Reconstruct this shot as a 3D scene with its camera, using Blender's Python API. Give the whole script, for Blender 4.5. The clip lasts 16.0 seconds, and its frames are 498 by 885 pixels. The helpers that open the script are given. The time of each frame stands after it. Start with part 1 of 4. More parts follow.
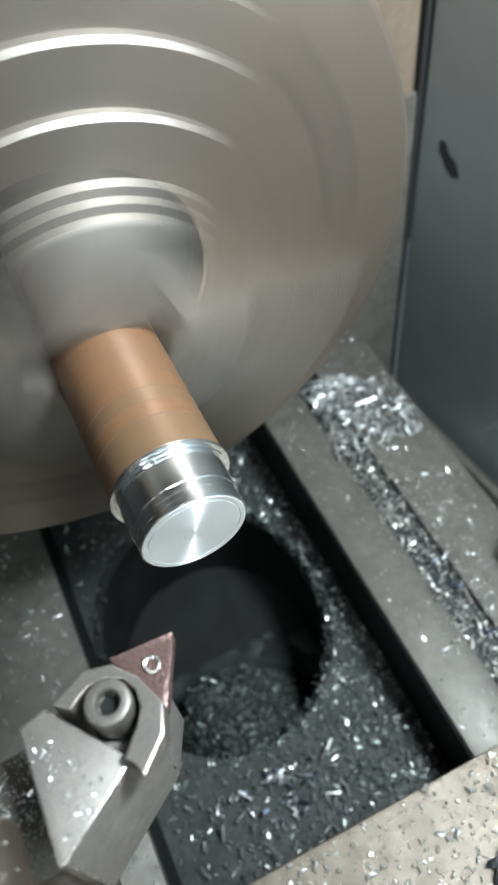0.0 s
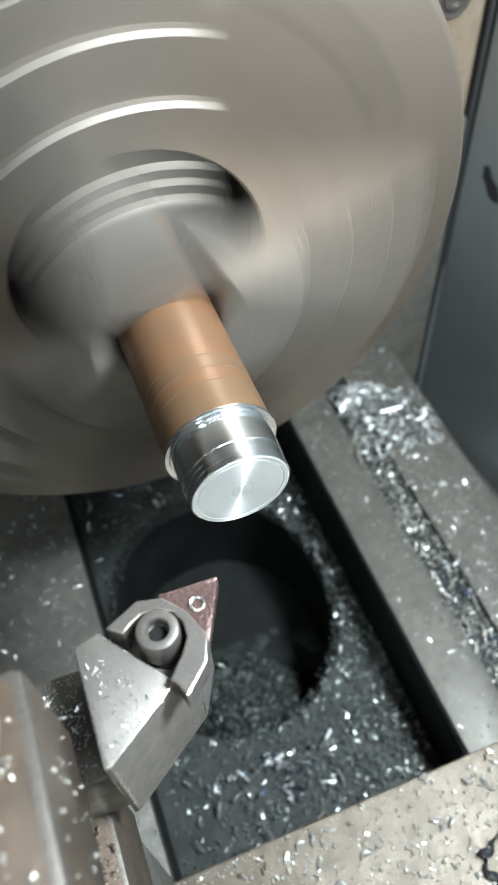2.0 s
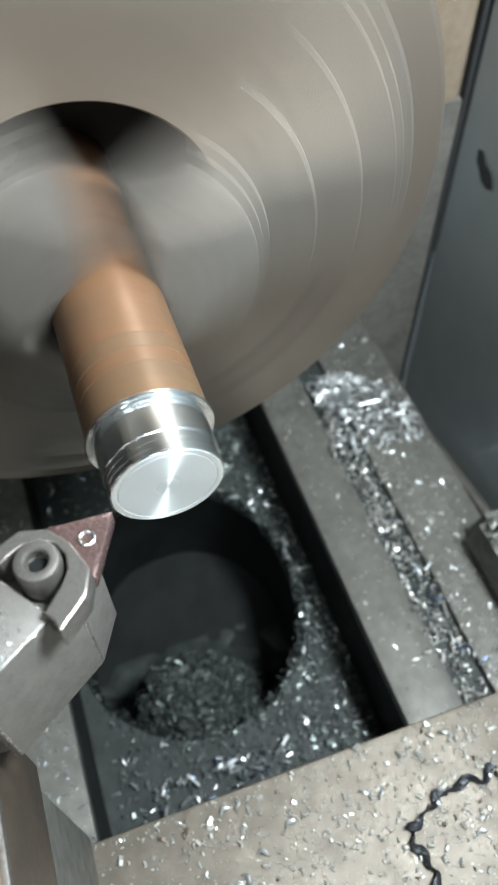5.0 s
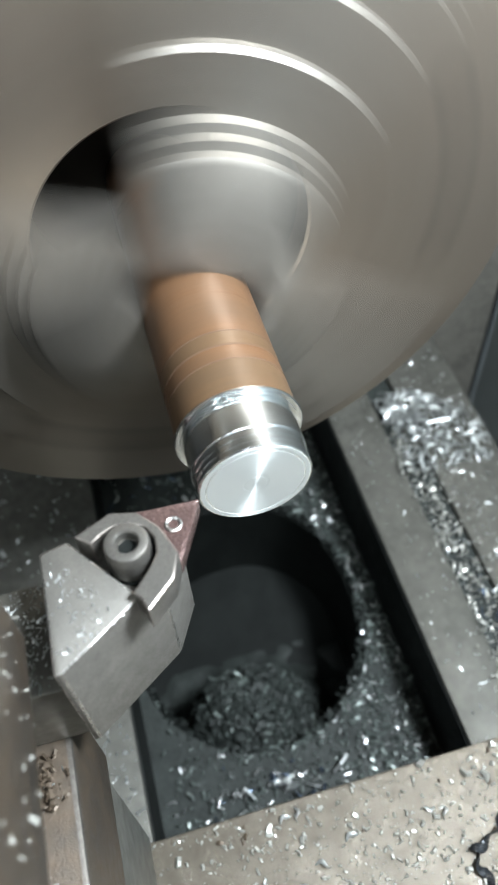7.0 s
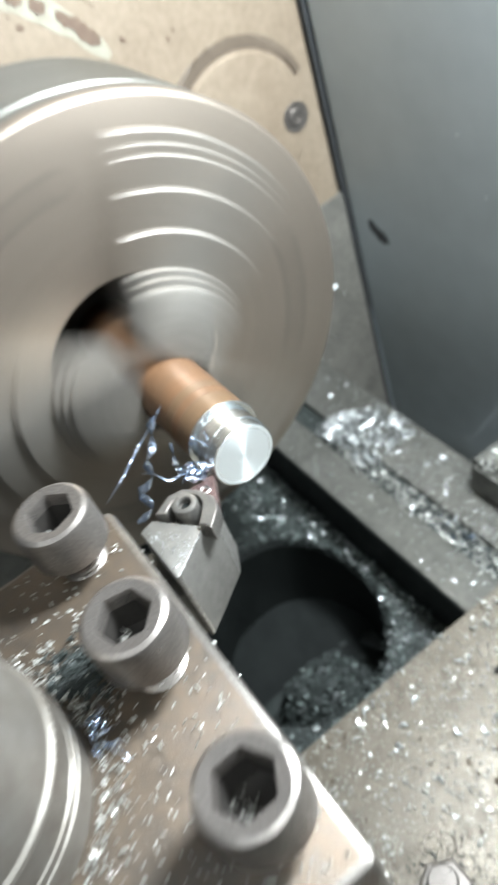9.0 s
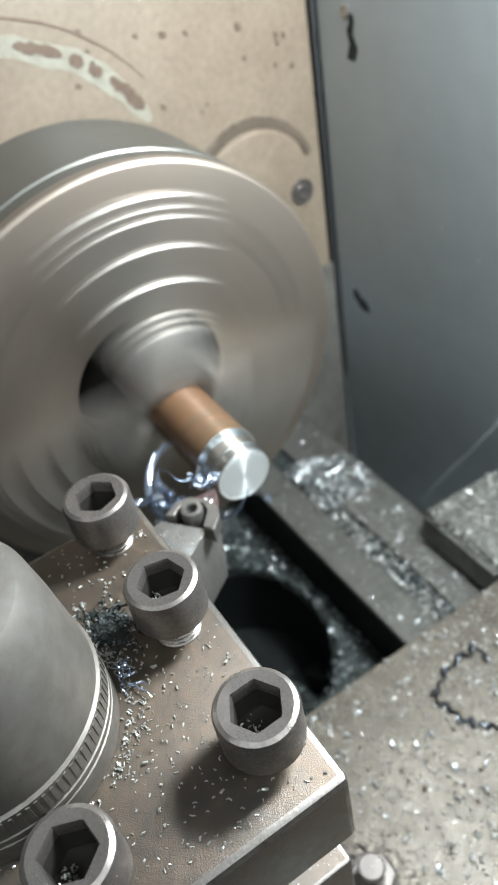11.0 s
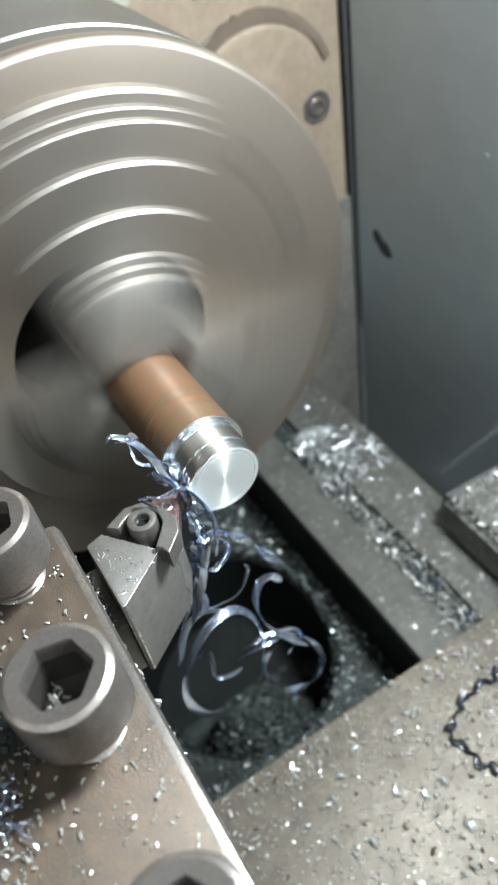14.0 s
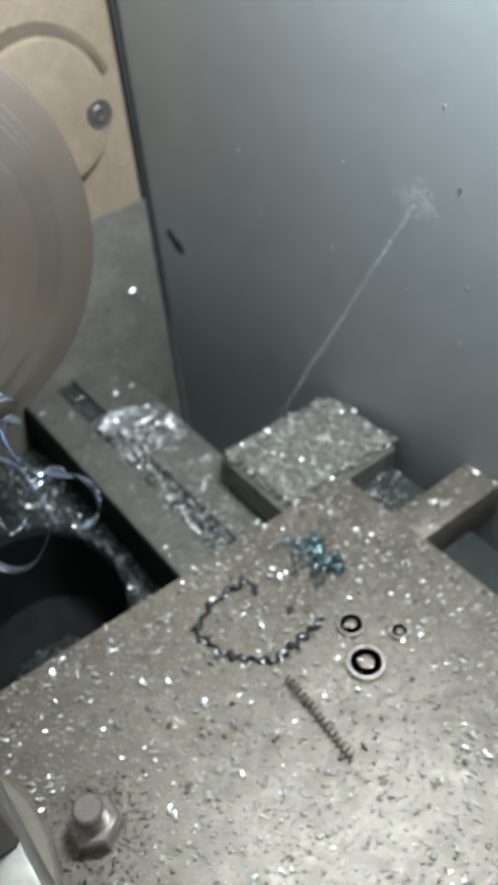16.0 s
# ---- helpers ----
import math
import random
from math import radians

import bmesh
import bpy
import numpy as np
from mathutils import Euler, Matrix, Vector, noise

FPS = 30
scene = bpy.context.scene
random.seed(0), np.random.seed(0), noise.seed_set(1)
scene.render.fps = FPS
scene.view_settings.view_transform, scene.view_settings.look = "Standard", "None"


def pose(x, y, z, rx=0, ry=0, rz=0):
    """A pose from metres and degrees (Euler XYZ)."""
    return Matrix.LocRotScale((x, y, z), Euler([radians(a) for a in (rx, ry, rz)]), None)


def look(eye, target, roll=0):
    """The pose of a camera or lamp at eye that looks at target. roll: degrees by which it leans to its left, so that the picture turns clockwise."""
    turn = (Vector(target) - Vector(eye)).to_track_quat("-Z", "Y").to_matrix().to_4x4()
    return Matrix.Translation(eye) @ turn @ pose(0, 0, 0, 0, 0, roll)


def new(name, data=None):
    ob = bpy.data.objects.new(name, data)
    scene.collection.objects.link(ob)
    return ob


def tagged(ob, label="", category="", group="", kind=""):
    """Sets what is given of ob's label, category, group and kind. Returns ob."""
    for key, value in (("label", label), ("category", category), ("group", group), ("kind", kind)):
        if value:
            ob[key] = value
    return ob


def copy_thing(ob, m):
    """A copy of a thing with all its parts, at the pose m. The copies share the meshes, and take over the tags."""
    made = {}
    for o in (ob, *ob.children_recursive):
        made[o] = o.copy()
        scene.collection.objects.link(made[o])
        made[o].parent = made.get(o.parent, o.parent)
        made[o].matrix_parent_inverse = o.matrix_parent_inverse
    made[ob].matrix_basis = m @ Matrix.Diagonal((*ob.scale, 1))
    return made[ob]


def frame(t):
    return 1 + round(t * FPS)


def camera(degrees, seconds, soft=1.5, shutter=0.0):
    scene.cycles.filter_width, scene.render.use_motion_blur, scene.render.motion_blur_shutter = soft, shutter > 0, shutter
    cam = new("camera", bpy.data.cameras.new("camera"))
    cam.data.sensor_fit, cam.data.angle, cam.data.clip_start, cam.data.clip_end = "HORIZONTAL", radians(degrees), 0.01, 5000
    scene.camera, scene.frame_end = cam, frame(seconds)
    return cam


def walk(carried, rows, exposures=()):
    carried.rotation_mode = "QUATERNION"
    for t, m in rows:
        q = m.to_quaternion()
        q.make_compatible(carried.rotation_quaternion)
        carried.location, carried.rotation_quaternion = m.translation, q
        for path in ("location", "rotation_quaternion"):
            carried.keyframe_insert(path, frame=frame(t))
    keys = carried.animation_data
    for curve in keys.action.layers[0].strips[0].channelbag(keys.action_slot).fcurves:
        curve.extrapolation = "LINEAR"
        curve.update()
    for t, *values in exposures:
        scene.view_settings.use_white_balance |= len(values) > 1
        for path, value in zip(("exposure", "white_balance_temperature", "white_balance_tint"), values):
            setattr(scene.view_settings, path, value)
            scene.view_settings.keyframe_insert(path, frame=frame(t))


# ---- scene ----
# One drawing unit is 0.92 mm; the spindle axis lies along x at height AXIS, the faced end of the bar at x = 0.
U, AXIS = 0.00092, 1.1

cam = camera(35.54, 16.0, 1.05, 0.52)
cam.data.dof.use_dof = True
cam.data.dof.focus_distance = 0.188
cam.data.dof.aperture_fstop = 25.0
walk(cam, [
    (0.0, pose(0.0800, -0.0126, 1.2415, 35.12, 4.82, 64.41)),
    (0.5, pose(0.0782, -0.0108, 1.2317, 35.60, 3.87, 67.32)),
    (1.0, pose(0.0833, -0.0236, 1.2409, 35.97, 3.50, 68.65)),
    (1.5, pose(0.0861, -0.0257, 1.2439, 36.22, 2.91, 68.93)),
    (2.0, pose(0.0920, -0.0270, 1.2468, 36.56, 2.34, 69.03)),
    (2.5, pose(0.0928, -0.0320, 1.2525, 36.94, 1.87, 68.97)),
    (3.0, pose(0.0982, -0.0246, 1.2506, 36.57, 1.47, 68.90)),
    (3.2, pose(0.0994, -0.0182, 1.2444, 36.36, 1.34, 68.66)),
    (5.3, pose(0.0842, -0.0108, 1.2319, 35.59, 0.45, 71.60)),
    (5.5, pose(0.0942, -0.0141, 1.2370, 35.95, 0.82, 72.36)),
    (6.0, pose(0.0867, -0.0236, 1.2289, 36.28, 1.22, 74.39)),
    (6.5, pose(0.0836, -0.0232, 1.2288, 36.60, 1.71, 75.12)),
    (7.0, pose(0.0864, -0.0193, 1.2294, 37.35, 2.45, 74.76)),
    (7.5, pose(0.0959, -0.0188, 1.2324, 39.14, 4.90, 70.89)),
    (8.0, pose(0.1098, -0.0147, 1.2390, 40.59, 9.34, 65.30)),
    (8.5, pose(0.1260, -0.0169, 1.2372, 41.61, 13.90, 59.03)),
    (9.0, pose(0.1787, -0.0554, 1.2867, 43.46, 16.16, 55.43)),
    (9.2, pose(0.1963, -0.0694, 1.3028, 44.60, 15.65, 54.58)),
    (11.3, pose(0.2029, -0.0889, 1.3156, 47.15, 7.97, 57.50)),
    (11.5, pose(0.1699, -0.0695, 1.2974, 46.30, 7.88, 57.45)),
    (12.0, pose(0.1409, -0.0433, 1.2710, 44.29, 8.14, 57.61)),
    (12.5, pose(0.1425, -0.0456, 1.2701, 43.21, 8.28, 57.99)),
    (13.0, pose(0.1408, -0.0478, 1.2687, 43.14, 8.15, 58.38)),
    (13.5, pose(0.1430, -0.0491, 1.2724, 43.16, 8.19, 58.75)),
    (14.0, pose(0.1444, -0.0512, 1.2730, 43.28, 7.88, 58.76)),
    (14.5, pose(0.1535, -0.0534, 1.2747, 43.80, 7.32, 58.26)),
    (15.0, pose(0.1755, -0.0636, 1.2772, 45.19, 5.94, 55.81)),
    (15.5, pose(0.2204, -0.0512, 1.2408, 47.80, 5.02, 53.75)),
    (16.0, pose(0.2414, -0.0355, 1.2522, 47.62, 4.44, 52.64)),
], exposures=[(0.0, 0.04), (0.5, 0.16), (1.0, 0.2), (3.0, 0.18), (5.5, 0.1), (7.0, 0.15), (8.0, 0.25), (8.5, 0.5), (9.0, 0.55), (9.2, 0.5), (11.3, 0.0), (12.5, 0.05), (14.5, 0.12), (15.5, 0.2), (16.0, -0.12)])


# ---- light: a lamp over the machine, and two unseen fill lamps added overhead
world = bpy.data.worlds.new("world")
scene.world = world
world.use_nodes = True
world.node_tree.nodes["Background"].inputs[0].default_value = (0.75, 0.85, 0.9, 1)
world.node_tree.nodes["Background"].inputs[1].default_value = 0.11


def area_lamp(name, eye, target, sx, sy, watts, colour):
    data = bpy.data.lights.new(name, "AREA")
    data.shape, data.size, data.size_y, data.energy, data.color = "RECTANGLE", sx, sy, watts, colour
    ob = new(name, data)
    ob.matrix_world = look(eye, target)
    return ob


area_lamp("machine_lamp", (0.088, 0.212, 1.42), (0.02, -0.03, 1.06), 0.08, 0.12, 8.0, (0.91, 1.0, 1.07))
# added fills, which brighten the chuck face and the guard
area_lamp("fill_light", (1.3, 0.1, 2.75), (0.9, 0.0, 0), 1.2, 0.3, 20, (0.90, 1.0, 1.05))
area_lamp("fill_light_front", (0.5, -0.9, 2.75), (0.4, -0.5, 0), 1.2, 0.3, 8, (0.90, 1.0, 1.06))


# ---- materials
def material(name, colour, rough=0.5, metal=0.0, second=None, scale=60.0, mix=0.5, bump=0.0, bump_scale=None, rough_var=0.1, spec=0.5, coords="Object"):
    m = bpy.data.materials.new(name)
    m.use_nodes = True
    n, l = m.node_tree.nodes, m.node_tree.links
    b = n["Principled BSDF"]
    b.inputs["Metallic"].default_value = metal
    b.inputs["Specular IOR Level"].default_value = spec
    tc = n.new("ShaderNodeTexCoord")
    big, fine = n.new("ShaderNodeTexNoise"), n.new("ShaderNodeTexNoise")
    for tex, s, d in ((big, scale, 4), (fine, scale * 7, 6)):
        tex.inputs["Scale"].default_value, tex.inputs["Detail"].default_value = s, d
        l.new(tc.outputs[coords], tex.inputs["Vector"])
    add = n.new("ShaderNodeMath")
    add.operation = "MULTIPLY_ADD"
    add.inputs[1].default_value, add.inputs[2].default_value = 0.5, 0.0
    l.new(fine.outputs["Fac"], add.inputs[0])
    half = n.new("ShaderNodeMath")
    half.operation = "MULTIPLY_ADD"
    half.inputs[1].default_value = 0.5
    l.new(big.outputs["Fac"], half.inputs[0])
    l.new(add.outputs[0], half.inputs[2])
    ramp = n.new("ShaderNodeMapRange")
    ramp.inputs["From Min"].default_value, ramp.inputs["From Max"].default_value = 0.5 - 0.18, 0.5 + 0.18
    l.new(half.outputs[0], ramp.inputs["Value"])
    mixc = n.new("ShaderNodeMix")
    mixc.data_type = "RGBA"
    second = second or tuple(c * 0.7 for c in colour)
    mixc.inputs[6].default_value, mixc.inputs[7].default_value = (*colour, 1), (*second, 1)
    scaled = n.new("ShaderNodeMath")
    scaled.operation = "MULTIPLY"
    scaled.inputs[1].default_value = min(1.0, mix * 2)
    l.new(ramp.outputs[0], scaled.inputs[0])
    l.new(scaled.outputs[0], mixc.inputs[0])
    l.new(mixc.outputs[2], b.inputs["Base Color"])
    rr = n.new("ShaderNodeMapRange")
    rr.inputs["To Min"].default_value, rr.inputs["To Max"].default_value = max(0.03, rough - rough_var), min(1, rough + rough_var)
    l.new(ramp.outputs[0], rr.inputs["Value"])
    l.new(rr.outputs[0], b.inputs["Roughness"])
    if bump:
        bn, bt = n.new("ShaderNodeBump"), n.new("ShaderNodeTexNoise")
        bt.inputs["Scale"].default_value, bt.inputs["Detail"].default_value = bump_scale or scale * 10, 5
        l.new(tc.outputs[coords], bt.inputs["Vector"])
        bn.inputs["Strength"].default_value, bn.inputs["Distance"].default_value = bump, 0.0004
        l.new(bt.outputs["Fac"], bn.inputs["Height"])
        l.new(bn.outputs[0], b.inputs["Normal"])
    return m


CHUCK = material("ground_steel", (0.31, 0.262, 0.214), 0.44, 0.85, (0.23, 0.19, 0.152), 40, 0.5, 0.06, 1200)
JAW = material("jaw_steel", (0.30, 0.28, 0.25), 0.50, 0.8, (0.215, 0.197, 0.172), 50, 0.5, 0.08, 1200)
DARK_STEEL = material("dark_steel", (0.13, 0.128, 0.112), 0.40, 0.7, (0.08, 0.078, 0.068), 60, 0.5, 0.1, 900)
BORE = material("recess_dark", (0.05, 0.045, 0.04), 0.5, 0.5, None, 60)
SCRIBE = material("dark_brown_scribe", (0.10, 0.06, 0.038), 0.5, 0.1, (0.14, 0.085, 0.055), 120, 0.5)
BAR = material("brown_bar_skin", (0.164, 0.081, 0.039), 0.33, 0.2, (0.098, 0.060, 0.034), 130, 0.55, 0.12, 900)
ALU = material("turned_aluminium", (0.90, 0.93, 0.93), 0.19, 1.0, (0.84, 0.87, 0.87), 200, 0.4, 0.0, None, 0.03)
FACE = material("faced_aluminium", (0.72, 0.755, 0.745), 0.46, 0.6, (0.67, 0.705, 0.695), 300, 0.4, 0.0, None, 0.03)
RUB = material("rubbed_paint", (0.56, 0.61, 0.62), 0.5, 0.0, (0.47, 0.52, 0.53), 160, 0.5)
TEAL = material("teal_oily_swarf", (0.12, 0.19, 0.20), 0.32, 0.85, (0.04, 0.065, 0.07), 400, 0.5)
SHADE_BROWN = material("crescent_shade_brown", (0.075, 0.055, 0.038), 0.7, 0.0, (0.12, 0.092, 0.065), 120, 0.5, 0.3, 600)
NUTSTEEL = material("stained_nut_steel", (0.19, 0.178, 0.158), 0.48, 0.6, (0.11, 0.095, 0.076), 30, 0.5, 0.1, 900)
GOLD = material("golden_swarf", (0.62, 0.53, 0.36), 0.22, 1.0, (0.40, 0.32, 0.20), 500, 0.5)
DULLCHIP = material("dull_chips", (0.52, 0.52, 0.48), 0.38, 0.55, (0.25, 0.245, 0.22), 500, 0.5)
BLUED = material("blued_swarf", (0.20, 0.27, 0.38), 0.25, 0.9, (0.09, 0.12, 0.18), 300, 0.5)
PALE = material("pale_worn_paint", (0.33, 0.315, 0.25), 0.5, 0.0, (0.22, 0.20, 0.15), 150, 0.5, 0.1, 400)
BAND = material("olive_bar_skin", (0.140, 0.080, 0.041), 0.36, 0.2, (0.092, 0.060, 0.035), 130, 0.5, 0.12, 900)
DARKSWARF = material("dark_oily_swarf", (0.07, 0.075, 0.08), 0.28, 0.8, (0.03, 0.032, 0.035), 400, 0.5)
HOLDER = material("tool_steel", (0.18, 0.172, 0.157), 0.48, 0.55, (0.12, 0.114, 0.102), 260, 0.5, 0.18, 4500)
CLAMP = material("clamp_steel", (0.22, 0.21, 0.192), 0.38, 0.75, (0.13, 0.122, 0.109), 260, 0.5, 0.18, 4500)
CARBIDE = material("coated_carbide", (0.16, 0.102, 0.092), 0.28, 0.6, (0.09, 0.06, 0.056), 700, 0.5, 0.6, 1200)
EDGE = material("rubbed_bright_edge", (0.20, 0.185, 0.166), 0.40, 0.75, (0.08, 0.071, 0.062), 200, 0.55, 0.15, 900)
BRIGHT = material("bright_steel", (0.55, 0.54, 0.52), 0.28, 0.95, (0.35, 0.34, 0.32), 250, 0.5, 0.1)
SCREW = material("worn_black_steel", (0.275, 0.25, 0.226), 0.33, 0.8, (0.15, 0.132, 0.118), 160, 0.5, 0.12, 2600)
POST = material("brown_worn_steel", (0.060, 0.052, 0.044), 0.40, 0.55, (0.11, 0.080, 0.054), 40, 0.55, 0.4, 3200)
IRON = material("oily_cast_iron", (0.165, 0.162, 0.143), 0.40, 0.45, (0.07, 0.069, 0.060), 28, 0.6, 0.3, 3000)
SLIDE = material("scuffed_iron_slide", (0.185, 0.163, 0.130), 0.31, 0.45, (0.078, 0.066, 0.050), 26, 0.6, 0.45, 3600)
# oily dirt, kept dark enough to pass for shade in low places too
DIRT_SHADE = material("oily_dirt_and_shade", (0.026, 0.032, 0.029), 0.62, 0.0, (0.009, 0.011, 0.010), 70, 0.5, 0.7, 400, 0.1, 0.3)
# near black that stands in for shade in deep places
PIT = material("shade_black", (0.004, 0.0048, 0.0046), 0.6, 0.0, (0.010, 0.012, 0.011), 30, 0.5, 0.3, 200, 0.1, 0.15)
GUARD = material("grey_painted_sheet", (0.47, 0.52, 0.535), 0.42, 0.0, (0.41, 0.455, 0.47), 7, 0.5, 0.12, 250, 0.08)
FLAKE = material("bare_brown_iron", (0.115, 0.078, 0.058), 0.5, 0.1, (0.17, 0.12, 0.085), 200, 0.5)
CREAM = material("cream_machine_paint", (0.245, 0.198, 0.145), 0.45, 0.0, (0.17, 0.128, 0.088), 34, 0.5, 0.15, 300)
GROOVE = material("dark_joint", (0.03, 0.032, 0.033), 0.6, 0.0)
CHIP = material("aluminium_chips", (0.70, 0.73, 0.72), 0.40, 0.85, (0.40, 0.41, 0.405), 500, 0.5, 0.0)
SWARF = material("bluish_aluminium_swarf", (0.80, 0.88, 0.97), 0.19, 0.95, (0.34, 0.44, 0.64), 420, 0.55, 0.0)
WETCHIP = material("wet_grey_chips", (0.17, 0.20, 0.186), 0.36, 0.5, (0.065, 0.077, 0.071), 400, 0.5)
GRIMY = material("grimy_cream_paint", (0.15, 0.142, 0.122), 0.45, 0.0, (0.07, 0.067, 0.058), 40, 0.5, 0.2, 300)
RUSTCHIP = material("dark_brown_chips", (0.10, 0.07, 0.045), 0.5, 0.4, (0.05, 0.04, 0.03), 300)
ROOM = material("grey_workshop_wall", (0.33, 0.34, 0.34), 0.7, 0.0, (0.28, 0.29, 0.29), 2, 0.5)
FLOOR = material("grey_concrete", (0.20, 0.20, 0.19), 0.7, 0.0, (0.15, 0.15, 0.145), 4, 0.5, 0.3, 60)


def turned(m, amount):
    """Turning marks: a ring-wise gloss and fine grooves round the spindle axis."""
    n, l = m.node_tree.nodes, m.node_tree.links
    b = n["Principled BSDF"]
    tangent = n.new("ShaderNodeTangent")
    tangent.direction_type, tangent.axis = "RADIAL", "X"
    l.new(tangent.outputs[0], b.inputs["Tangent"])
    b.inputs["Anisotropic"].default_value = amount
    b.inputs["Anisotropic Rotation"].default_value = 0.25


turned(ALU, 0.85)
turned(FACE, 0.9)
turned(BAR, 0.4)
turned(BAND, 0.4)


# ---- mesh helpers, in drawing units
def box(bm, x0, x1, y0, y1, z0, z1, bevel=0.0, seg=2, worn=-1):
    vs = [bm.verts.new((x, y, z)) for x in (x0, x1) for y in (y0, y1) for z in (z0, z1)]
    fs = [bm.faces.new([vs[i] for i in q]) for q in ((0, 1, 3, 2), (4, 6, 7, 5), (0, 4, 5, 1), (2, 3, 7, 6), (0, 2, 6, 4), (1, 5, 7, 3))]
    if bevel:
        bmesh.ops.bevel(bm, geom=list({e for f in fs for e in f.edges}), offset=bevel, segments=seg, affect="EDGES", profile=0.5, material=worn)
    return bm


def prism(bm, pts, z0, z1, bevel=0.0, seg=2, worn=-1):
    low, top = [[bm.verts.new((x, y, z)) for x, y in pts] for z in (z0, z1)]
    n = len(pts)
    fs = [bm.faces.new(list(reversed(low))), bm.faces.new(top)]
    fs += [bm.faces.new((low[i], low[(i + 1) % n], top[(i + 1) % n], top[i])) for i in range(n)]
    bmesh.ops.recalc_face_normals(bm, faces=fs)
    if bevel:
        bmesh.ops.bevel(bm, geom=list({e for f in fs for e in f.edges}), offset=bevel, segments=seg, affect="EDGES", profile=0.5, material=worn)
    return bm


def lathe(bm, profile, n=64, axis="z", cx=0.0, cy=0.0, closed=False):
    """Turns a profile of (along, radius) round z at (cx, cy), or round x."""
    rings = []
    for a, r in profile:
        ring = []
        for k in range(n):
            c, s = math.cos(2 * math.pi * k / n), math.sin(2 * math.pi * k / n)
            ring.append(bm.verts.new((cx + r * c, cy + r * s, a) if axis == "z" else (a, r * c, r * s)))
        rings.append(ring)
    pairs = list(zip(rings, rings[1:])) + ([(rings[-1], rings[0])] if closed else [])
    fs = []
    for p, q in pairs:
        fs += [bm.faces.new((p[k], p[(k + 1) % n], q[(k + 1) % n], q[k])) for k in range(n)]
    if not closed:
        fs += [bm.faces.new(rings[0]), bm.faces.new(rings[-1])]
    bmesh.ops.recalc_face_normals(bm, faces=fs)
    return bm


def tube(bm, path, width, thick, n=6, twist=0.0):
    """A ribbon with an oval section swept along a path of points."""
    pts = [Vector(p) for p in path]
    rings = []
    side = Vector((0.3, 0.5, 0.8))
    for i, p in enumerate(pts):
        t = (pts[min(i + 1, len(pts) - 1)] - pts[max(i - 1, 0)]).normalized()
        side = (side - t * side.dot(t)).normalized()
        up = t.cross(side)
        a = twist * i
        s2, u2 = side * math.cos(a) + up * math.sin(a), up * math.cos(a) - side * math.sin(a)
        taper = 0.35 + 0.65 * min(1, min(i, len(pts) - 1 - i) / 3)
        rings.append([bm.verts.new(p + s2 * (width * taper * math.cos(2 * math.pi * k / n)) + u2 * (thick * taper * math.sin(2 * math.pi * k / n))) for k in range(n)])
    for p, q in zip(rings, rings[1:]):
        for k in range(n):
            bm.faces.new((p[k], p[(k + 1) % n], q[(k + 1) % n], q[k]))
    bm.faces.new(rings[0])
    bm.faces.new(rings[-1])
    bmesh.ops.recalc_face_normals(bm, faces=bm.faces[:])
    return bm


BASES = {}


def thing(name, base, label="", category="", group="", kind=""):
    """An Empty at its base (drawing units), which carries the thing's parts."""
    ob = tagged(new(name), label, category, group, kind)
    ob.location = (base[0] * U, base[1] * U, base[2] * U + AXIS)
    ob.empty_display_size = 0.01
    BASES[ob] = Vector(base)
    return ob


def part(name, bm, mat, parent, label="", smooth=28, mats=()):
    top = parent
    while top.parent:
        top = top.parent
    for v in bm.verts:
        v.co = (v.co - BASES[top]) * U
    me = bpy.data.meshes.new(name)
    bm.to_mesh(me)
    bm.free()
    for m in (mat, *mats):
        me.materials.append(m)
    if smooth:
        me.polygons.foreach_set("use_smooth", [True] * len(me.polygons))
        me.set_sharp_from_angle(angle=radians(smooth))
    ob = new(name, me)
    ob.parent = parent
    return tagged(ob, label)


def single(name, bm, mat, base, label="", category="", group="", kind="", smooth=35):
    """A thing of one mesh, with its origin at base."""
    for v in bm.verts:
        v.co = (v.co - Vector(base)) * U
    me = bpy.data.meshes.new(name)
    bm.to_mesh(me)
    bm.free()
    me.materials.append(mat)
    if smooth:
        me.polygons.foreach_set("use_smooth", [True] * len(me.polygons))
        me.set_sharp_from_angle(angle=radians(smooth))
    ob = tagged(new(name, me), label, category, group, kind)
    ob.location = (base[0] * U, base[1] * U, base[2] * U + AXIS)
    return ob


